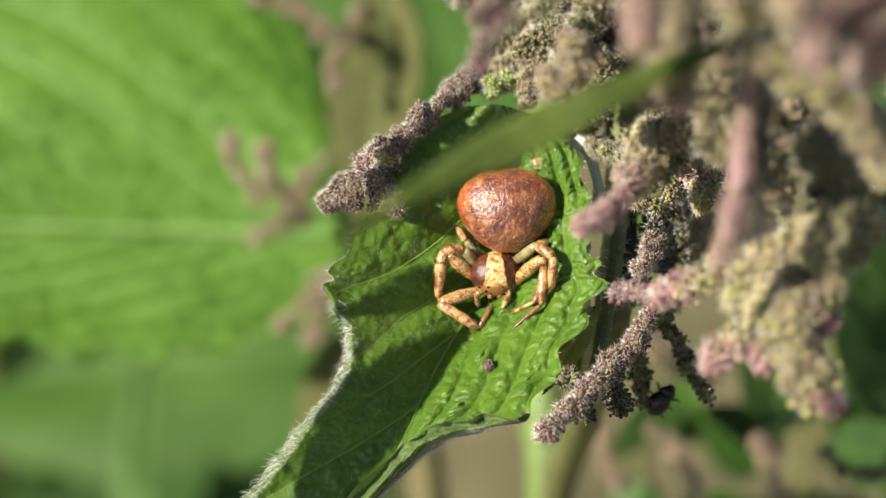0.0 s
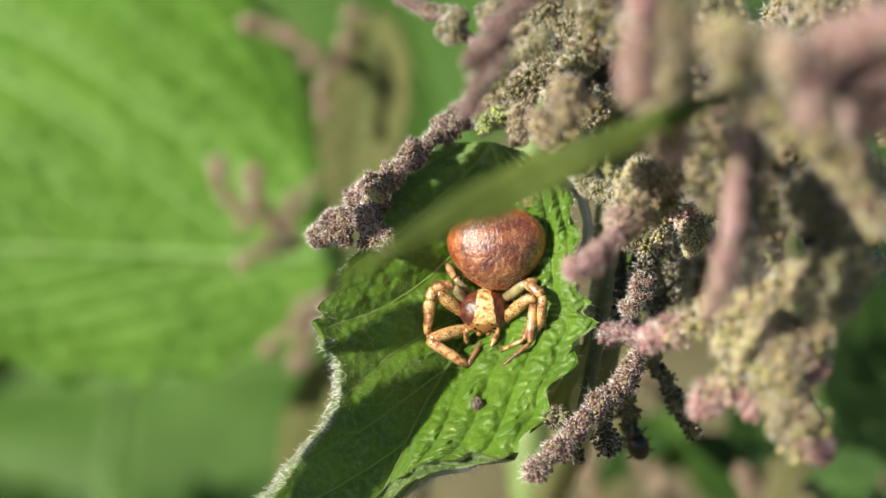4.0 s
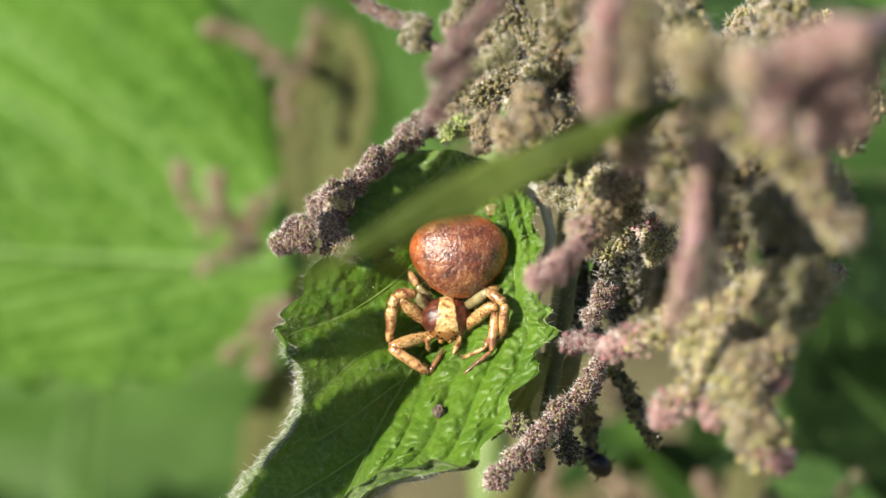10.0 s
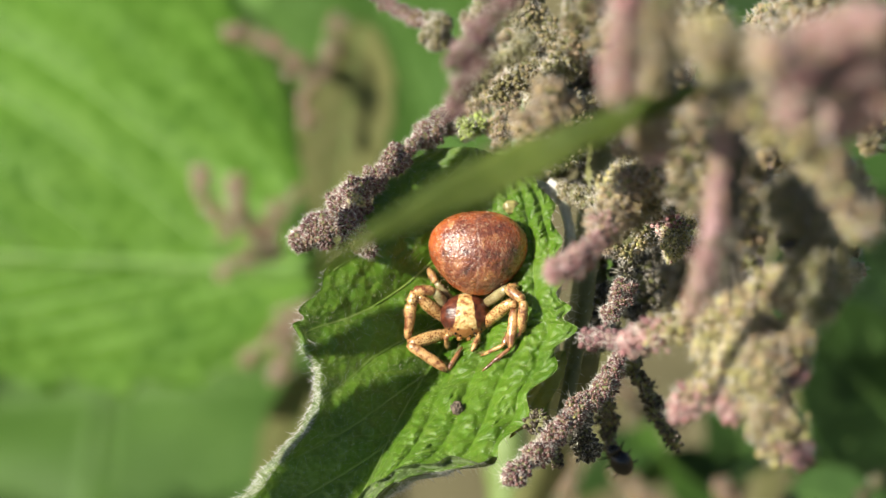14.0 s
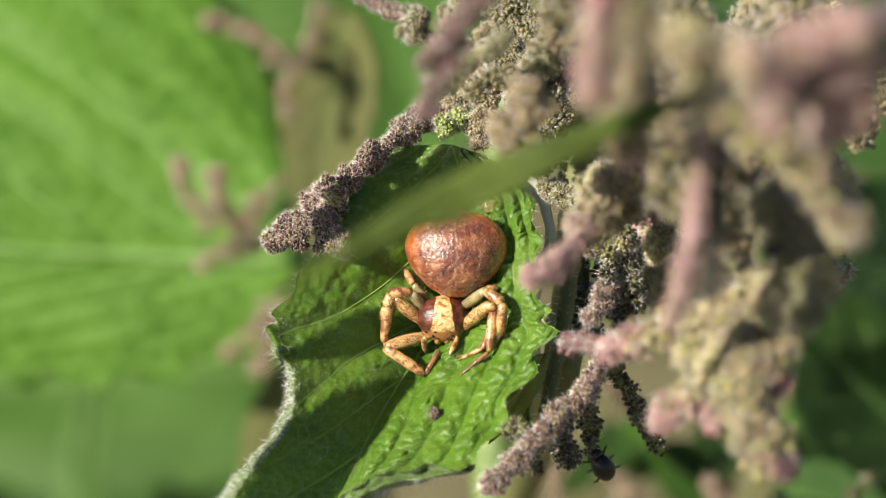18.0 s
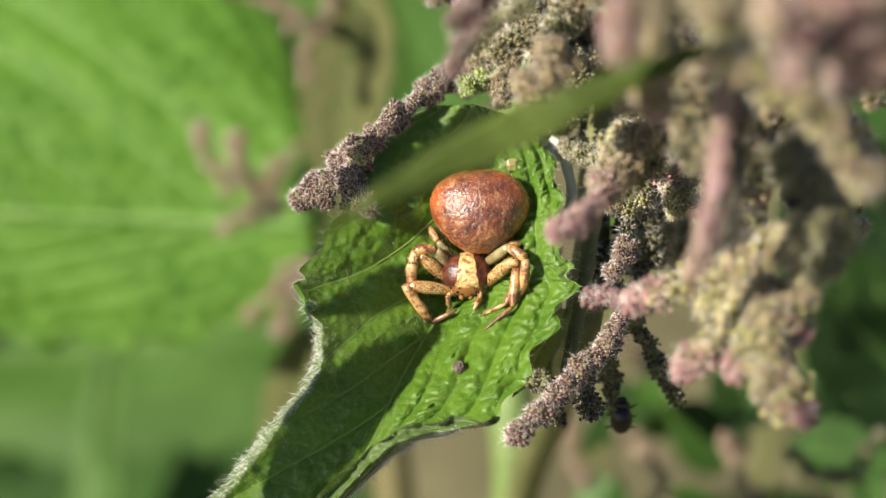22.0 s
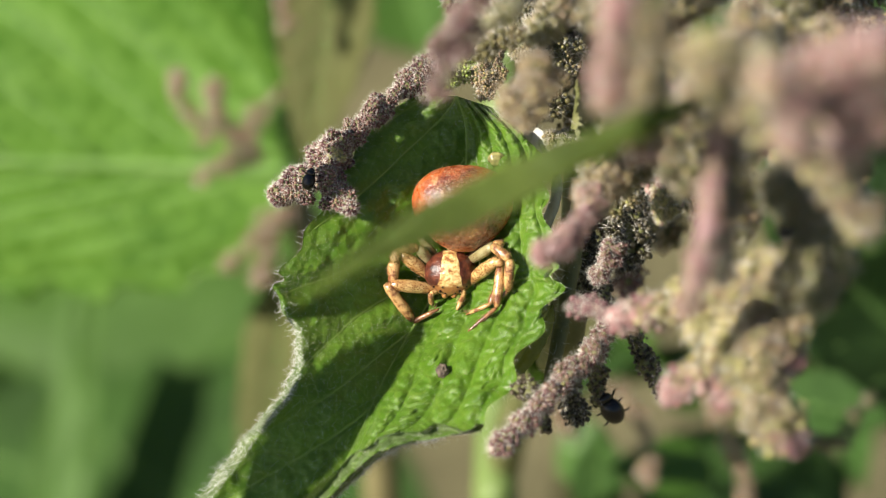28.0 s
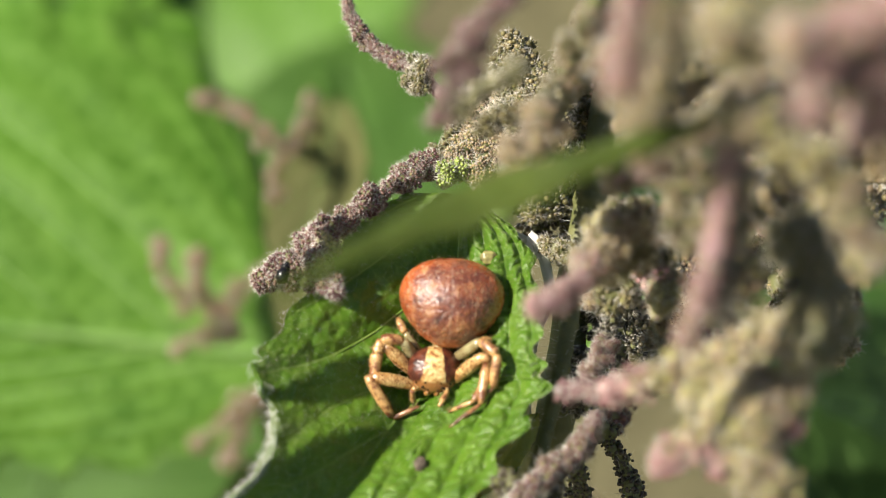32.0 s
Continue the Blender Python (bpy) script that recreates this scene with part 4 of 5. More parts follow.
# narrow leaf, seen nearly edge-on, that hangs over the spider
OVERHANG = nettle_leaf((10.1, 9.0, 34.0), (-5.9, 1.3, 37.0), (0.2, 0.76, 0.62), 1.08, BLADE, "narrow olive-green leaf blade hanging over the spider", -0.38, 0.02, thick=0.12, seed=3, teeth=9, bow=(0, 0.65, 0), early=0.72, wave=0.16)
# unseen leaves added towards the sun, so their shade falls across the spider's leaf
for base, tip, w, face, peak in (((-26.2, 20.0, 26), (-34.1, 10.2, 26), 1.5, (-0.5, 0.4, 0.8), 0.5), ((-29.3, 10.4, 26), (-31.7, 5.8, 26), 0.8, (0, 0.1, 1), 0.6), ((-27.9, 7.4, 26), (-30.0, -16.0, 26), 1.75, (0, 0.1, 1), 0.66)):
    nettle_leaf(base, tip, face, w, LEAF, "unseen nettle leaf added to cast shade", 0.05, 0.0, 40, 12, 0.14, seed=5, teeth=14, early=peak)
# a withering leaf behind the mauve spike, and a yellowing scale behind the spider's leaf
nettle_leaf((-8.5, 25.0, -66.0), (-11.2, 5.0, -64.0), (-0.3, 0.2, 1), 4.2, LEAF_TAN, "withering olive-tan nettle leaf", 0.08, 0.04, 30, 12, 0.2, seed=12, early=0.7)
nettle_leaf((5.6, -1.6, -2.2), (2.6, -6.3, 0.6), (0.1, -0.2, 1), 0.8, LEAF_YELLOW, "yellowing small leaf behind the leaf edge", 0.1, 0.05, 20, 8, 0.1, seed=14, early=0.7)
nettle_leaf((-53.0, -64.0, -180.0), (-42.5, 8.0, -176.0), (-0.3, 0.2, 1), 4.6, LEAF_MID, "long upright bright green leaf behind the nettles", 0.05, 0.0, 30, 12, 0.3, seed=15, early=0.5, name="green_leaf")
nettle_leaf((-13.6, -3.0, -80.0), (-17.0, -27.0, -80.0), (-0.3, 0.2, 1), 3.6, LEAF_TAN, "withering olive-tan nettle leaf hanging low", 0.08, 0.04, 24, 10, 0.2, seed=16, early=0.7)
# leaves round about; the dark ones carry shade in their colour
rng = random.Random(11)
AROUND = "leaves of the nettle stand"
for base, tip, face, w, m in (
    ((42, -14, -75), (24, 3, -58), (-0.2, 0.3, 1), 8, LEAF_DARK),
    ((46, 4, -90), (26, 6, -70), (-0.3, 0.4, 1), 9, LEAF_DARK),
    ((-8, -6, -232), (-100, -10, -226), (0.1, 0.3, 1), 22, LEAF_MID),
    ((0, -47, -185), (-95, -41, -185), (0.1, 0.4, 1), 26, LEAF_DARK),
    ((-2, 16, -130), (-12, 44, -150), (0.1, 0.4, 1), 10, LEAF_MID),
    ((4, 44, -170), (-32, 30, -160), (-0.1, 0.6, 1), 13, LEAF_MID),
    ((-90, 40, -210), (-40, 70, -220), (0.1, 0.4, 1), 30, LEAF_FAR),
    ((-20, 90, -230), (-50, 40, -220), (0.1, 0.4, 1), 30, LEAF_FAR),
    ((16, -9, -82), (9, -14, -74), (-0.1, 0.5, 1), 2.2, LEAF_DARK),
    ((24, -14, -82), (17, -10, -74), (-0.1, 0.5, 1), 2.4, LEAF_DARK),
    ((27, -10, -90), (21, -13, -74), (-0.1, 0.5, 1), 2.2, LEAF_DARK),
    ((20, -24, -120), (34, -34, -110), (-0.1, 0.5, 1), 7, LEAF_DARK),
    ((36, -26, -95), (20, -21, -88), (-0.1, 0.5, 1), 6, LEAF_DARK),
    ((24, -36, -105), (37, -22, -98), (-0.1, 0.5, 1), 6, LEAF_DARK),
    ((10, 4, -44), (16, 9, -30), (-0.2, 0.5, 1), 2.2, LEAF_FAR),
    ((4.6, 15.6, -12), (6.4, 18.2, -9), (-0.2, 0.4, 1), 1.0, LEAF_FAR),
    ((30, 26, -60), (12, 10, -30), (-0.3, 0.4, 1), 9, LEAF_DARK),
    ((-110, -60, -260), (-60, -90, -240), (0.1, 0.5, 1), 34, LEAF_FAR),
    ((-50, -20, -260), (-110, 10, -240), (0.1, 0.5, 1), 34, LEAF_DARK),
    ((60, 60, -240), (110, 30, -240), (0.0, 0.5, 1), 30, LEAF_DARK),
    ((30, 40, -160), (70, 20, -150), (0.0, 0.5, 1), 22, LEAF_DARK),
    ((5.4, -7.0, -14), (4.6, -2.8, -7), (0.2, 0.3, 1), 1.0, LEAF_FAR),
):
    nettle_leaf(base, tip, face, w, m, "bright green nettle leaf among the stems" if m in (LEAF_FAR, LEAF_MID) else "nettle leaf with shade put into its dark green", 0.15, 0.1, 24, 10, 0.3, seed=rng.random() * 9, group=AROUND)
rng = random.Random(31)
for k in range(16):
    x, y, z = rng.uniform(6, 36), rng.uniform(-34, -9), rng.uniform(-100, -62)
    a = rng.uniform(0, 6.28)
    n = rng.uniform(5, 9)
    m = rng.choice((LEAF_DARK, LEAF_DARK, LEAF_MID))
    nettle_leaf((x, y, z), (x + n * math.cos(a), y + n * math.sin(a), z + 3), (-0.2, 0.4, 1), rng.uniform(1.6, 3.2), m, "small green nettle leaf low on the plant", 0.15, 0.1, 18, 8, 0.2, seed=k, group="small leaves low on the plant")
for x, y, z, lean in ((-70, 40, -190, 8), (-24, 30, -230, -5), (20, 0, -215, 4), (48, 20, -190, 9), (90, 30, -260, 2), (-120, 30, -280, -6)):
    stem([(x + lean * 0.3, y + 10, z + 10), (x, y, z), (x - lean, y - 80, z - 70), (x - 1.5 * lean, y - 160, z - 190), (x - 2 * lean, y - 200, z - 290)], 1.2, 2.2, STEM, "olive nettle stem among others")


# ---- the crab spider ----
def abdomen_material():
    m, t, b, _ = mat("spider_abdomen")
    co = t.nodes.new("ShaderNodeTexCoord")
    gm = t.nodes.new("ShaderNodeVectorMath")
    gm.operation = "SUBTRACT"
    gm.inputs[1].default_value = (0.0007, 0.0033, 0.0022)
    t.links.new(co.outputs["Object"], gm.inputs[0])
    ln = t.nodes.new("ShaderNodeVectorMath")
    ln.operation = "LENGTH"
    t.links.new(gm.outputs[0], ln.inputs[0])
    wob = noise_tex(t, 900, 3)
    far = t.nodes.new("ShaderNodeMath")
    far.operation = "MULTIPLY_ADD"
    far.inputs[1].default_value = 0.0014
    t.links.new(wob.outputs[0], far.inputs[0])
    t.links.new(ln.outputs["Value"], far.inputs[2])
    flank = t.nodes.new("ShaderNodeMapRange")
    flank.inputs[1].default_value, flank.inputs[2].default_value = 0.0026, 0.0032
    t.links.new(far.outputs[0], flank.inputs[0])
    spots = noise_tex(t, 1100, 8, 0.74)
    back = ramp(t, spots.outputs[0], [(0.35, (0.040, 0.013, 0.011)), (0.44, (0.14, 0.042, 0.026)), (0.55, (0.25, 0.080, 0.038)), (0.66, (0.46, 0.22, 0.09))])
    side = ramp(t, spots.outputs[0], [(0.33, (0.24, 0.045, 0.012)), (0.55, (0.52, 0.125, 0.026)), (0.72, (0.60, 0.26, 0.08))])
    fleck = ramp(t, noise_tex(t, 4200, 6, 0.75).outputs[0], [(0.55, (0, 0, 0)), (0.62, (0.46, 0.46, 0.46))])
    coat = mixed(t, back.outputs[0], side.outputs[0], flank.outputs[0])
    flecked = mixed(t, coat, (0.60, 0.42, 0.27), fleck.outputs[0])
    # a thin greyish line down the middle of the back
    sx = t.nodes.new("ShaderNodeSeparateXYZ")
    t.links.new(gm.outputs[0], sx.inputs[0])
    wave = t.nodes.new("ShaderNodeMath")
    wave.operation = "MULTIPLY_ADD"
    wave.inputs[1].default_value = 0.0004
    t.links.new(wob.outputs[0], wave.inputs[0])
    t.links.new(sx.outputs[0], wave.inputs[2])
    line = ramp(t, wave.outputs[0], [(0.0, (0, 0, 0)), (0.5, (0, 0, 0)), (1.0, (0, 0, 0))])
    spread = t.nodes.new("ShaderNodeMapRange")
    spread.inputs[1].default_value, spread.inputs[2].default_value = -0.0002, 0.0006
    t.links.new(wave.outputs[0], spread.inputs[0])
    t.links.new(spread.outputs[0], line.inputs[0])
    for e, (p, v) in zip(line.color_ramp.elements, ((0.40, 0.0), (0.5, 0.22), (0.60, 0.0))):
        e.position, e.color = p, (v, v, v, 1)
    t.links.new(mixed(t, flecked, (0.42, 0.30, 0.24), line.outputs[0]), b.inputs["Base Color"])
    worn = ramp(t, noise_tex(t, 3000, 4, 0.7).outputs[0], [(0.42, (0.22, 0.22, 0.22)), (0.58, (0.40, 0.40, 0.40))])
    t.links.new(worn.outputs[0], b.inputs["Roughness"])
    b.inputs["Specular IOR Level"].default_value = 1.0
    bump(t, b, noise_tex(t, 4400, 3, 0.6).outputs[0], 1.0, 0.00009)
    return m


def leg_material(name, pale, dark, spot, lo=0.42, hi=0.58):
    """Golden limb with a fine net of dark specks and a brown wash."""
    m, t, b, _ = mat(name)
    co = t.nodes.new("ShaderNodeTexCoord")
    v = node(t, "ShaderNodeTexVoronoi", Scale=10500)
    warp = mixed(t, co.outputs["Object"], noise_tex(t, 5000, 3).outputs["Color"], 0.00012, "ADD")
    t.links.new(warp, v.inputs["Vector"])
    dots = ramp(t, v.outputs["Distance"], [(spot - 0.06, (0.20, 0.09, 0.045)), (spot + 0.12, (1, 1, 1))])
    wash = ramp(t, noise_tex(t, 2000, 6, 0.65).outputs[0], [(lo, dark), (hi, pale)])
    t.links.new(mixed(t, wash.outputs[0], dots.outputs[0], 1.0, "MULTIPLY"), b.inputs["Base Color"])
    b.inputs["Roughness"].default_value = 0.25
    b.inputs["Specular IOR Level"].default_value = 1.0
    bump(t, b, noise_tex(t, 6500, 3, 0.6).outputs[0], 1.0, 0.000035)
    return m


def carapace_material():
    m, t, b, _ = mat("spider_carapace")
    co = t.nodes.new("ShaderNodeTexCoord")
    sx = t.nodes.new("ShaderNodeSeparateXYZ")
    t.links.new(co.outputs["Object"], sx.inputs[0])
    ab = t.nodes.new("ShaderNodeMath")
    ab.operation = "ABSOLUTE"
    t.links.new(sx.outputs[0], ab.inputs[0])
    wob = t.nodes.new("ShaderNodeMath")
    wob.operation = "MULTIPLY_ADD"
    wob.inputs[1].default_value = 0.00028
    n = noise_tex(t, 2600, 4)
    t.links.new(n.outputs[0], wob.inputs[0])
    # the golden patch narrows towards the rear
    lean = t.nodes.new("ShaderNodeMath")
    lean.operation = "MULTIPLY_ADD"
    lean.inputs[1].default_value = 0.16
    t.links.new(sx.outputs[1], lean.inputs[0])
    t.links.new(ab.outputs[0], lean.inputs[2])
    t.links.new(lean.outputs[0], wob.inputs[2])
    band = t.nodes.new("ShaderNodeMapRange")
    band.inputs[1].default_value, band.inputs[2].default_value = 0.00064, 0.00070
    t.links.new(wob.outputs[0], band.inputs[0])
    front = t.nodes.new("ShaderNodeMapRange")
    front.inputs[1].default_value, front.inputs[2].default_value = -0.00062, -0.00078
    t.links.new(sx.outputs[1], front.inputs[0])
    gold = ramp(t, noise_tex(t, 3600, 4).outputs[0], [(0.34, (0.26, 0.10, 0.035)), (0.45, (0.55, 0.34, 0.12)), (0.60, (0.76, 0.58, 0.28))])
    brown = ramp(t, noise_tex(t, 2600, 4).outputs[0], [(0.36, (0.035, 0.009, 0.007)), (0.66, (0.16, 0.045, 0.022))])
    t.links.new(mixed(t, mixed(t, gold.outputs[0], brown.outputs[0], band.outputs[0]), (0.30, 0.13, 0.04), front.outputs[0]), b.inputs["Base Color"])
    b.inputs["Roughness"].default_value = 0.28
    bump(t, b, noise_tex(t, 5500, 3).outputs[0], 1.0, 0.00005)
    return m


ABDOMEN, CARAPACE = abdomen_material(), carapace_material()
LEG_PALE = leg_material("spotted_leg", (0.64, 0.42, 0.17), (0.42, 0.21, 0.07), 0.36)
LEG_BROWN = leg_material("brown_leg", (0.62, 0.36, 0.14), (0.20, 0.072, 0.028), 0.22, 0.42, 0.57)
LEG_DARK = leg_material("dark_foot", (0.30, 0.13, 0.05), (0.10, 0.038, 0.016), 0.14)
LEG_CREAM = leg_material("cream_leg", (0.36, 0.32, 0.16), (0.26, 0.20, 0.09), 0.16)
GUM = plain("spider_jaw", (0.20, 0.075, 0.02), (0.42, 0.21, 0.06), 3500, 0.3, 0.6, 0.00006)


def limb_shape(a, b, r0, r1, r2):
    """A leg joint from a to b, thickest at a third."""
    a, b = Vector(a), Vector(b)
    n = 9
    path = [a.lerp(b, i / (n - 1)) + Vector((0, 0, 0.06 * math.sin(math.pi * i / (n - 1)))) for i in range(n)]
    radii = []
    for i in range(n):
        s = i / (n - 1)
        r = r0 + (r1 - r0) * math.sin(min(1, s * 1.6) * math.pi / 2) if s < 0.62 else r1 + (r2 - r1) * (s - 0.62) / 0.38
        radii.append(r * (0.75 if i in (0, n - 1) else 1))
    return Shape().tube(path, radii, 12)


def bristles(sh, a, b, r, count, seed, slot=0, length=0.3):
    rng = random.Random(seed)
    a, b = Vector(a), Vector(b)
    way = (b - a).normalized()
    o = way.orthogonal().normalized()
    for _ in range(count):
        q = rng.uniform(0, 6.28)
        u = o * math.cos(q) + way.cross(o) * math.sin(q)
        sh.hair(a.lerp(b, rng.uniform(0.1, 0.95)) + u * r * 0.9, u + way * 0.9, length * rng.uniform(0.5, 1.1), 0.012, slot)
    return sh


SPINE = plain("spider_bristle", (0.20, 0.10, 0.05), (0.45, 0.3, 0.15), 2000, 0.4)
SPIDER_AT = (0.1, 0.3, -0.9)


def on_leaf(x, y, h):
    return (x, y, leaf_z(x, y) + h)


def build_spider():
    spider = thing("crab_spider", SPIDER_AT, "reddish-brown crab spider with a swollen mottled abdomen sitting on the leaf", "spider")

    def abdomen_form(u):
        rear = 1 + 0.10 * u.y
        flat_rear = 1 - 0.07 * max(0, u.y) ** 2
        return rear * flat_rear + 0.010 * noise.noise(u * 3)

    def abdomen_width(u):
        return abdomen_form(u) * (1 + 0.19 * u.y * u.x * u.x)

    ab = Shape().ball((0.8, 3.55, 0.1), (2.62, 2.4, 1.9), 40, 56, shape=abdomen_width)
    part("abdomen", ab, ABDOMEN, spider, "mottled reddish-brown abdomen with orange flanks")
    fuzz, rng = Shape(), random.Random(8)
    for _ in range(420):
        u = Vector((rng.gauss(0, 1), rng.gauss(0, 1), abs(rng.gauss(0, 1)))).normalized()
        s = abdomen_width(u)
        p = Vector((0.8 + u.x * 2.6 * s, 3.5 + u.y * 2.5 * s, 0.1 + u.z * 1.9 * s))
        fuzz.hair(p, u + Vector((0, 0.8, 0)), rng.uniform(0.08, 0.17), 0.008)
    part("abdomen_bristles", fuzz, SPINE, spider, kind="stuff")
    part("waist", Shape().tube([(0.3, 0.9, -0.9), (0.5, 1.9, -0.7)], [0.45, 0.5], 12), LEG_CREAM, spider)

    def head_form(u):
        return 1 - 0.10 * max(0, -u.y) * abs(u.x) + 0.02 * noise.noise(u * 4)

    ca = Shape().ball((0.12, 0.25, -0.45), (1.42, 1.25, 1.0), 22, 30, shape=head_form)
    part("carapace", ca, CARAPACE, spider, "dark brown carapace with a pale golden middle band")
    for x, y, z, r in ((-0.42, -0.68, 0.12, 0.075), (0.62, -0.68, 0.12, 0.075), (-0.16, -0.80, 0.05, 0.055), (0.36, -0.80, 0.05, 0.055), (-0.3, -0.46, 0.35, 0.05), (0.5, -0.46, 0.35, 0.05), (-0.78, -0.45, 0.10, 0.06), (0.98, -0.45, 0.10, 0.06)):
        part("eye", Shape().ball((x, y, z), (r, r, r), 6, 8), BLACK, spider)
    for x in (-0.17, 0.33):
        part("jaw", Shape().ball((x, -0.93, -0.5), (0.2, 0.18, 0.4), 10, 12), GUM, spider)

    def limb(name, a, b, r, material, seed, parent=spider):
        ob = part(name, limb_shape(a, b, r[0], r[1], r[2]), material, parent)
        part("bristles", bristles(Shape(), a, b, r[1], 44, seed), SPINE, ob, kind="stuff")
        return ob

    def leg(points, radii, mats, seed):
        for k, nm in enumerate(("femur", "knee", "shin", "foot")[: len(points) - 1]):
            limb(nm, points[k], points[k + 1], radii[k], mats[k], seed * 7 + k)

    thick, knee, shin, foot = (0.22, 0.37, 0.27), (0.26, 0.29, 0.25), (0.21, 0.28, 0.17), (0.12, 0.11, 0.045)
    # left side
    leg([(-0.8, 0.7, -0.9), on_leaf(-1.6, 1.65, 1.3), on_leaf(-2.7, 1.65, 1.1), on_leaf(-3.05, -0.95, 0.45), on_leaf(-2.6, -1.6, 0.12)], [(0.22, 0.3, 0.24), knee, (0.24, 0.29, 0.22), foot], [LEG_CREAM, LEG_BROWN, LEG_BROWN, LEG_DARK], 1)
    leg([(-0.8, -0.05, -0.8), on_leaf(-2.55, 1.4, 1.0), on_leaf(-2.95, 0.9, 0.7), on_leaf(-3.0, 0.0, 0.3)], [thick, knee, shin], [LEG_PALE, LEG_PALE, LEG_BROWN], 2)
    leg([(-0.6, 1.1, -1.2), on_leaf(-1.5, 2.1, 0.6), on_leaf(-1.95, 2.9, 0.1)], [(0.16, 0.22, 0.18), (0.2, 0.2, 0.1)], [LEG_CREAM, LEG_BROWN], 3)
    # right side
    leg([(1.0, 0.8, -0.9), on_leaf(2.35, 1.75, 1.5), on_leaf(3.25, 1.1, 1.2), on_leaf(3.15, -0.6, 0.5), on_leaf(2.3, -1.3, 0.2)], [(0.22, 0.3, 0.24), knee, (0.24, 0.28, 0.2), foot], [LEG_CREAM, LEG_BROWN, LEG_BROWN, LEG_DARK], 4)
    leg([(0.95, -0.35, -0.7), on_leaf(2.6, 1.05, 1.3), on_leaf(2.75, 0.75, 1.2), on_leaf(2.55, -1.45, 0.5), on_leaf(1.03, -2.7, 0.1)], [thick, knee, shin, foot], [LEG_PALE, LEG_BROWN, LEG_BROWN, LEG_DARK], 5)
    leg([on_leaf(2.5, -0.6, 0.4), on_leaf(2.2, -1.3, 0.3), on_leaf(0.92, -1.9, 0.12)], [(0.15, 0.18, 0.15), foot], [LEG_BROWN, LEG_BROWN], 6)
    leg([(0.9, 1.1, -1.2), on_leaf(2.4, 1.85, 0.9), on_leaf(3.0, 1.85, 0.3)], [(0.16, 0.22, 0.18), (0.2, 0.2, 0.1)], [LEG_CREAM, LEG_PALE], 7)
    # feelers
    for a, b, c, sd in (((-0.45, -0.6, -0.5), (-0.95, -0.85, -0.1), on_leaf(-0.85, -1.55, 0.25), 8), ((0.6, -0.6, -0.5), (0.88, -0.8, 0.0), on_leaf(0.46, -1.65, 0.25), 9)):
        limb("feeler", a, b, (0.11, 0.15, 0.13), LEG_PALE, sd)
        limb("feeler", b, c, (0.13, 0.15, 0.07), LEG_BROWN, sd + 30)
    # the front left leg, which lifts and resettles
    front = []
    for k, (nm, r, m) in enumerate((("femur", thick, LEG_PALE), ("shin", (0.27, 0.31, 0.22), LEG_BROWN), ("foot", (0.16, 0.14, 0.06), LEG_DARK))):
        n = FRONT_LENGTH[k]
        ob = new(nm, mesh_of(nm, limb_shape((0, 0, 0), (n, 0, 0), *r), m))
        ob.parent = spider
        BASES[ob.name] = (0, 0, 0)
        part("bristles", bristles(Shape(), (0, 0, 0), (n, 0, 0), r[1], 26, 90 + k), SPINE, ob, kind="stuff")
        front.append(ob)
    return spider, front


# hip, knee, ankle and toe of the front left leg, before and after it shifts
REST_EARLY = [(-0.7, -0.6, -0.6), on_leaf(-3.0, -1.25, 0.75), on_leaf(-0.84, -2.68, 0.30), on_leaf(-0.05, -1.4, 0.45)]
REST_LATE = [(-0.7, -0.6, -0.6), on_leaf(-3.28, -0.25, 0.75), on_leaf(-1.84, -2.33, 0.30), on_leaf(-0.05, -1.4, 0.45)]
FRONT_LENGTH = [(Vector(REST_EARLY[k + 1]) - Vector(REST_EARLY[k])).length for k in range(3)]
SPIDER, FRONT_LEG = build_spider()


def joint_pose(a, b):
    """The pose, in the spider's space, of a joint that runs from a towards b."""
    a, b = Vector(a), Vector(b)
    return Matrix.Translation((a - Vector(SPIDER_AT)) * MM) @ (b - a).to_track_quat("X", "Z").to_matrix().to_4x4()


# ---- small insects and specks ----
def beetle(at, size, label, way=(1, 0, 0), reach=1.0):
    """A small black beetle: rounded wing cases, neck shield, head, six legs."""
    ob = thing("beetle", at, label, "beetle")
    c, f = Vector(at), Vector(way).normalized()
    up = Vector((0, 0, 1))
    turn = Matrix((f, up.cross(f).normalized(), up)).transposed()
    part("shell", Shape().ball(c, (0.75 * size, 0.55 * size, 0.5 * size), 14, 18, turn=turn), BLACK, ob)
    part("neck_shield", Shape().ball(c + f * 0.72 * size, (0.32 * size, 0.42 * size, 0.38 * size), 10, 12, turn=turn), BLACK, ob)
    part("head", Shape().ball(c + f * 1.0 * size, (0.2 * size, 0.25 * size, 0.22 * size), 8, 10, turn=turn), BLACK, ob)
    s = up.cross(f).normalized()
    if reach:
        for k in (-0.3, 0.15, 0.55):
            for sg in (-1, 1):
                a = c + f * k * size + s * sg * 0.35 * size - up * 0.25 * size
                m = a + s * sg * 0.45 * size * reach + f * k * 0.4 * size + up * 0.1 * size
                part("leg", Shape().tube([a, m, m + s * sg * 0.15 * size - up * 0.35 * size], [0.06 * size, 0.05 * size, 0.03 * size], 6), BLACK, ob)
    return ob


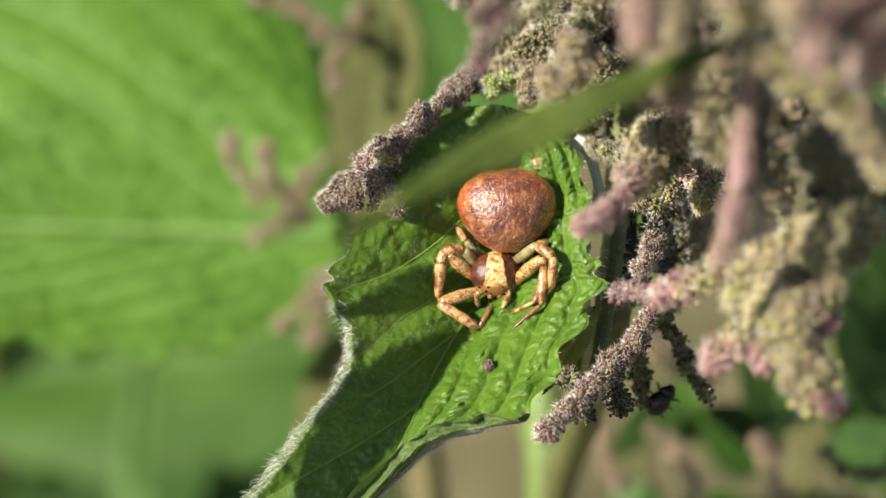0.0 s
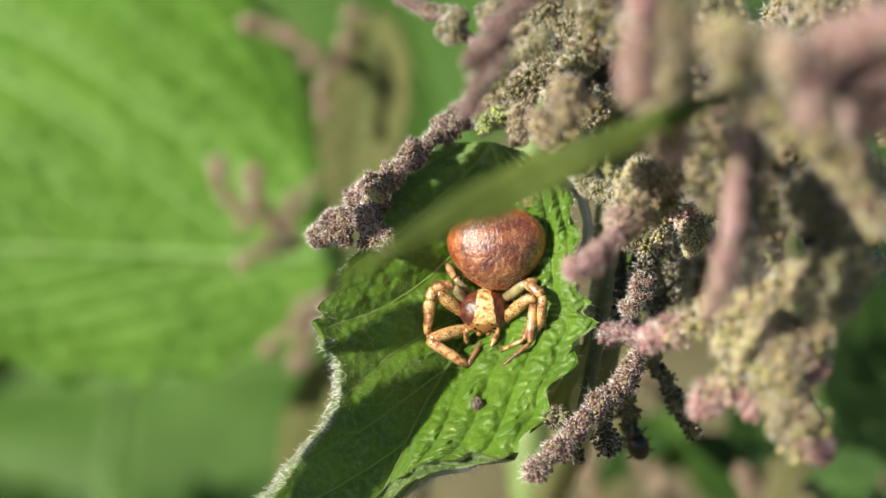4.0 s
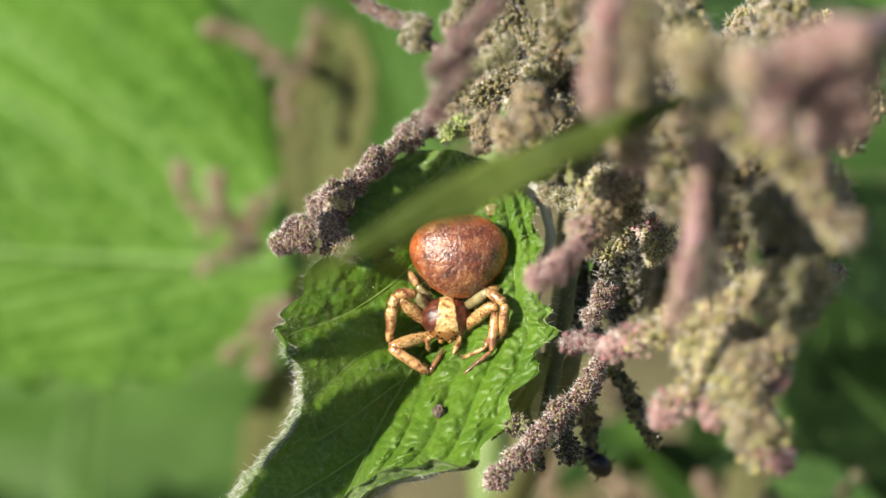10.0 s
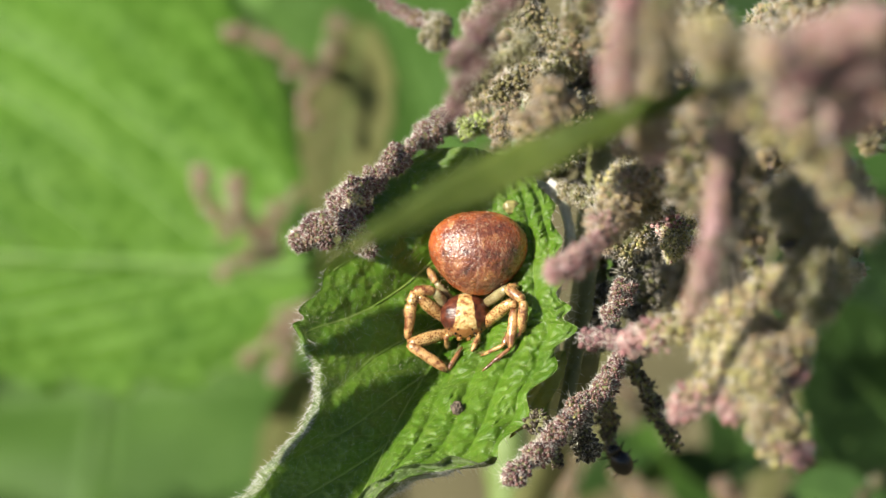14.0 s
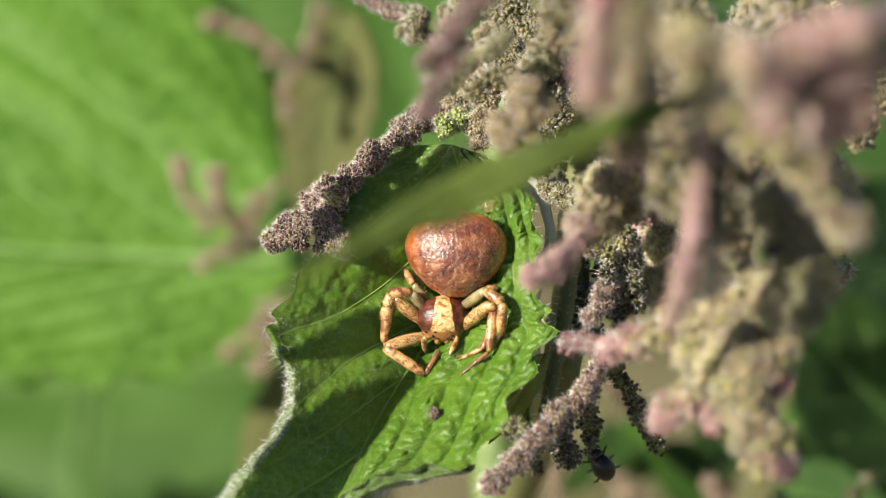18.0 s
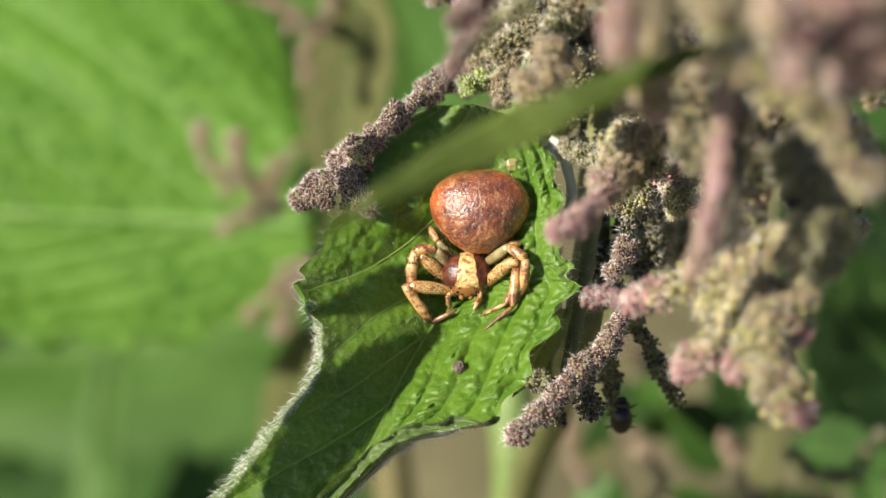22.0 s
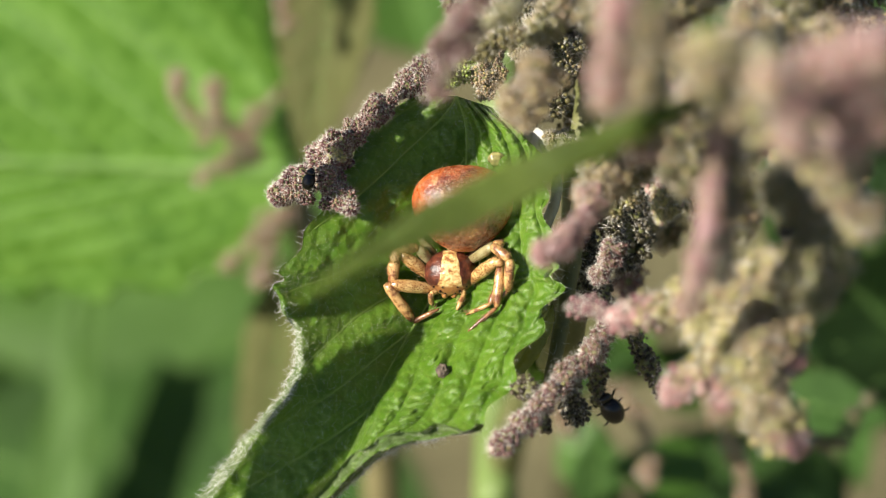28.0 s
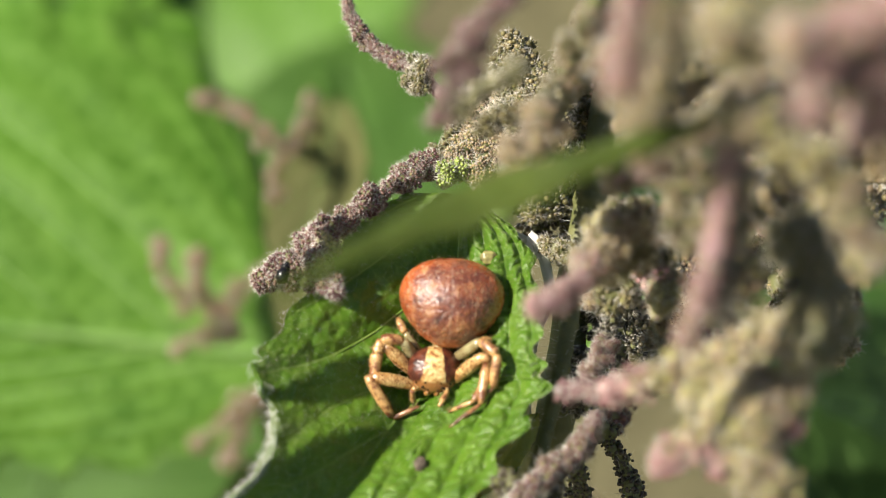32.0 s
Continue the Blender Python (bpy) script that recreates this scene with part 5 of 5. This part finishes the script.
BEETLE = beetle((0, 0, 0), 0.62, "small shiny black beetle crawling over the mauve flower spike", (0.3, 1, 0))
beetle((-5.62, 7.2, -0.5), 0.78, "black beetle half hidden among the mauve buds", (0.7, 0.7, 0), 0)
CLINGER = beetle((0, 0, 0), 1.15, "shiny black beetle clinging to the withered flower spike", (0.2, 1, 0.3), 0.6)
beetle((14.6, 3.2, 24.6), 0.5, "tiny black beetle on the yellow flower spike", (1, 0.2, 0))

CRUMB = plain("dry_crumb", (0.06, 0.045, 0.035), (0.26, 0.2, 0.15), 3500, 0.7, 0.3, 0.0001)
crumb = thing("frass_crumb", on_leaf(-0.3, -4.65, 0.1), "small brown crumb of dropping lying on the leaf", "debris")
crumb_c = Vector(on_leaf(-0.3, -4.65, 0.2))
part("crumb", Shape().ball(crumb_c, (0.33, 0.36, 0.3), 16, 20, shape=lambda u: 1 + 0.35 * noise.noise(u * 3) + 0.25 * noise.noise(u * 8)), CRUMB, crumb)
speck = thing("petal_speck", on_leaf(2.6, 6.3, 0.1), "pale yellowish fallen bud scale on the leaf", "debris")
part("scale", Shape().ball(on_leaf(2.6, 6.3, 0.2), (0.42, 0.36, 0.14), 10, 14, shape=lambda u: 1 + 0.45 * noise.noise(u * 2.5)), YELLOW, speck)


def motions():
    for k, ob in enumerate(FRONT_LEG):
        early, late = (joint_pose(r[k], r[k + 1]) for r in (REST_EARLY, REST_LATE))
        walk(ob, [(0.0, early), (21.1, early), (21.9, late), (32.0, late)])
    spots = [(0.0, -7.0, 5.3, -3.4), (23.0, -7.0, 5.3, -3.4), (23.4, -6.8, 4.2, -2.6), (23.7, -6.9, 3.7, -1.0), (24.3, -7.1, 4.5, 0.8), (26.5, -6.8, 5.3, 0.9), (28.0, -7.3, 5.2, 1.0), (29.0, -7.5, 5.1, 0.9), (30.0, -7.6, 5.1, 0.7), (31.0, -7.8, 4.6, 0.6), (32.0, -7.9, 4.6, 0.5)]
    sways = [(0.0, 9.1, -7.1, -30), (4.0, 8.7, -7.4, 30), (9.0, 8.7, -8.0, 60), (13.0, 8.9, -7.9, 50), (20.0, 8.8, -7.9, 40), (23.0, 8.7, -7.8, 0), (27.0, 9.0, -7.6, 35), (29.0, 9.0, -7.7, 55), (32.0, 9.0, -7.9, 60)]
    walk(CLINGER, [(t, STAGE @ Matrix.Translation(Vector((x, y, -5.0)) * MM) @ Matrix.Rotation(radians(a), 4, "Z")) for t, x, y, a in sways])
    base = Vector(BASES[OVERHANG.name])
    drift = [(0.0, 0.0), (4.0, -0.04), (9.0, 0.2), (13.0, 0.45), (18.0, 0.0), (21.0, 0.22), (24.0, 0.4), (27.0, -0.08), (29.0, -0.22), (31.0, -0.25), (32.0, -0.65)]
    walk(OVERHANG, [(t, STAGE @ Matrix.Translation((base + Vector((0, d, 0))) * MM)) for t, d in drift])
    walk(BEETLE, [(t, STAGE @ Matrix.Translation(Vector((x, y, z)) * MM)) for t, x, y, z in spots])


motions()
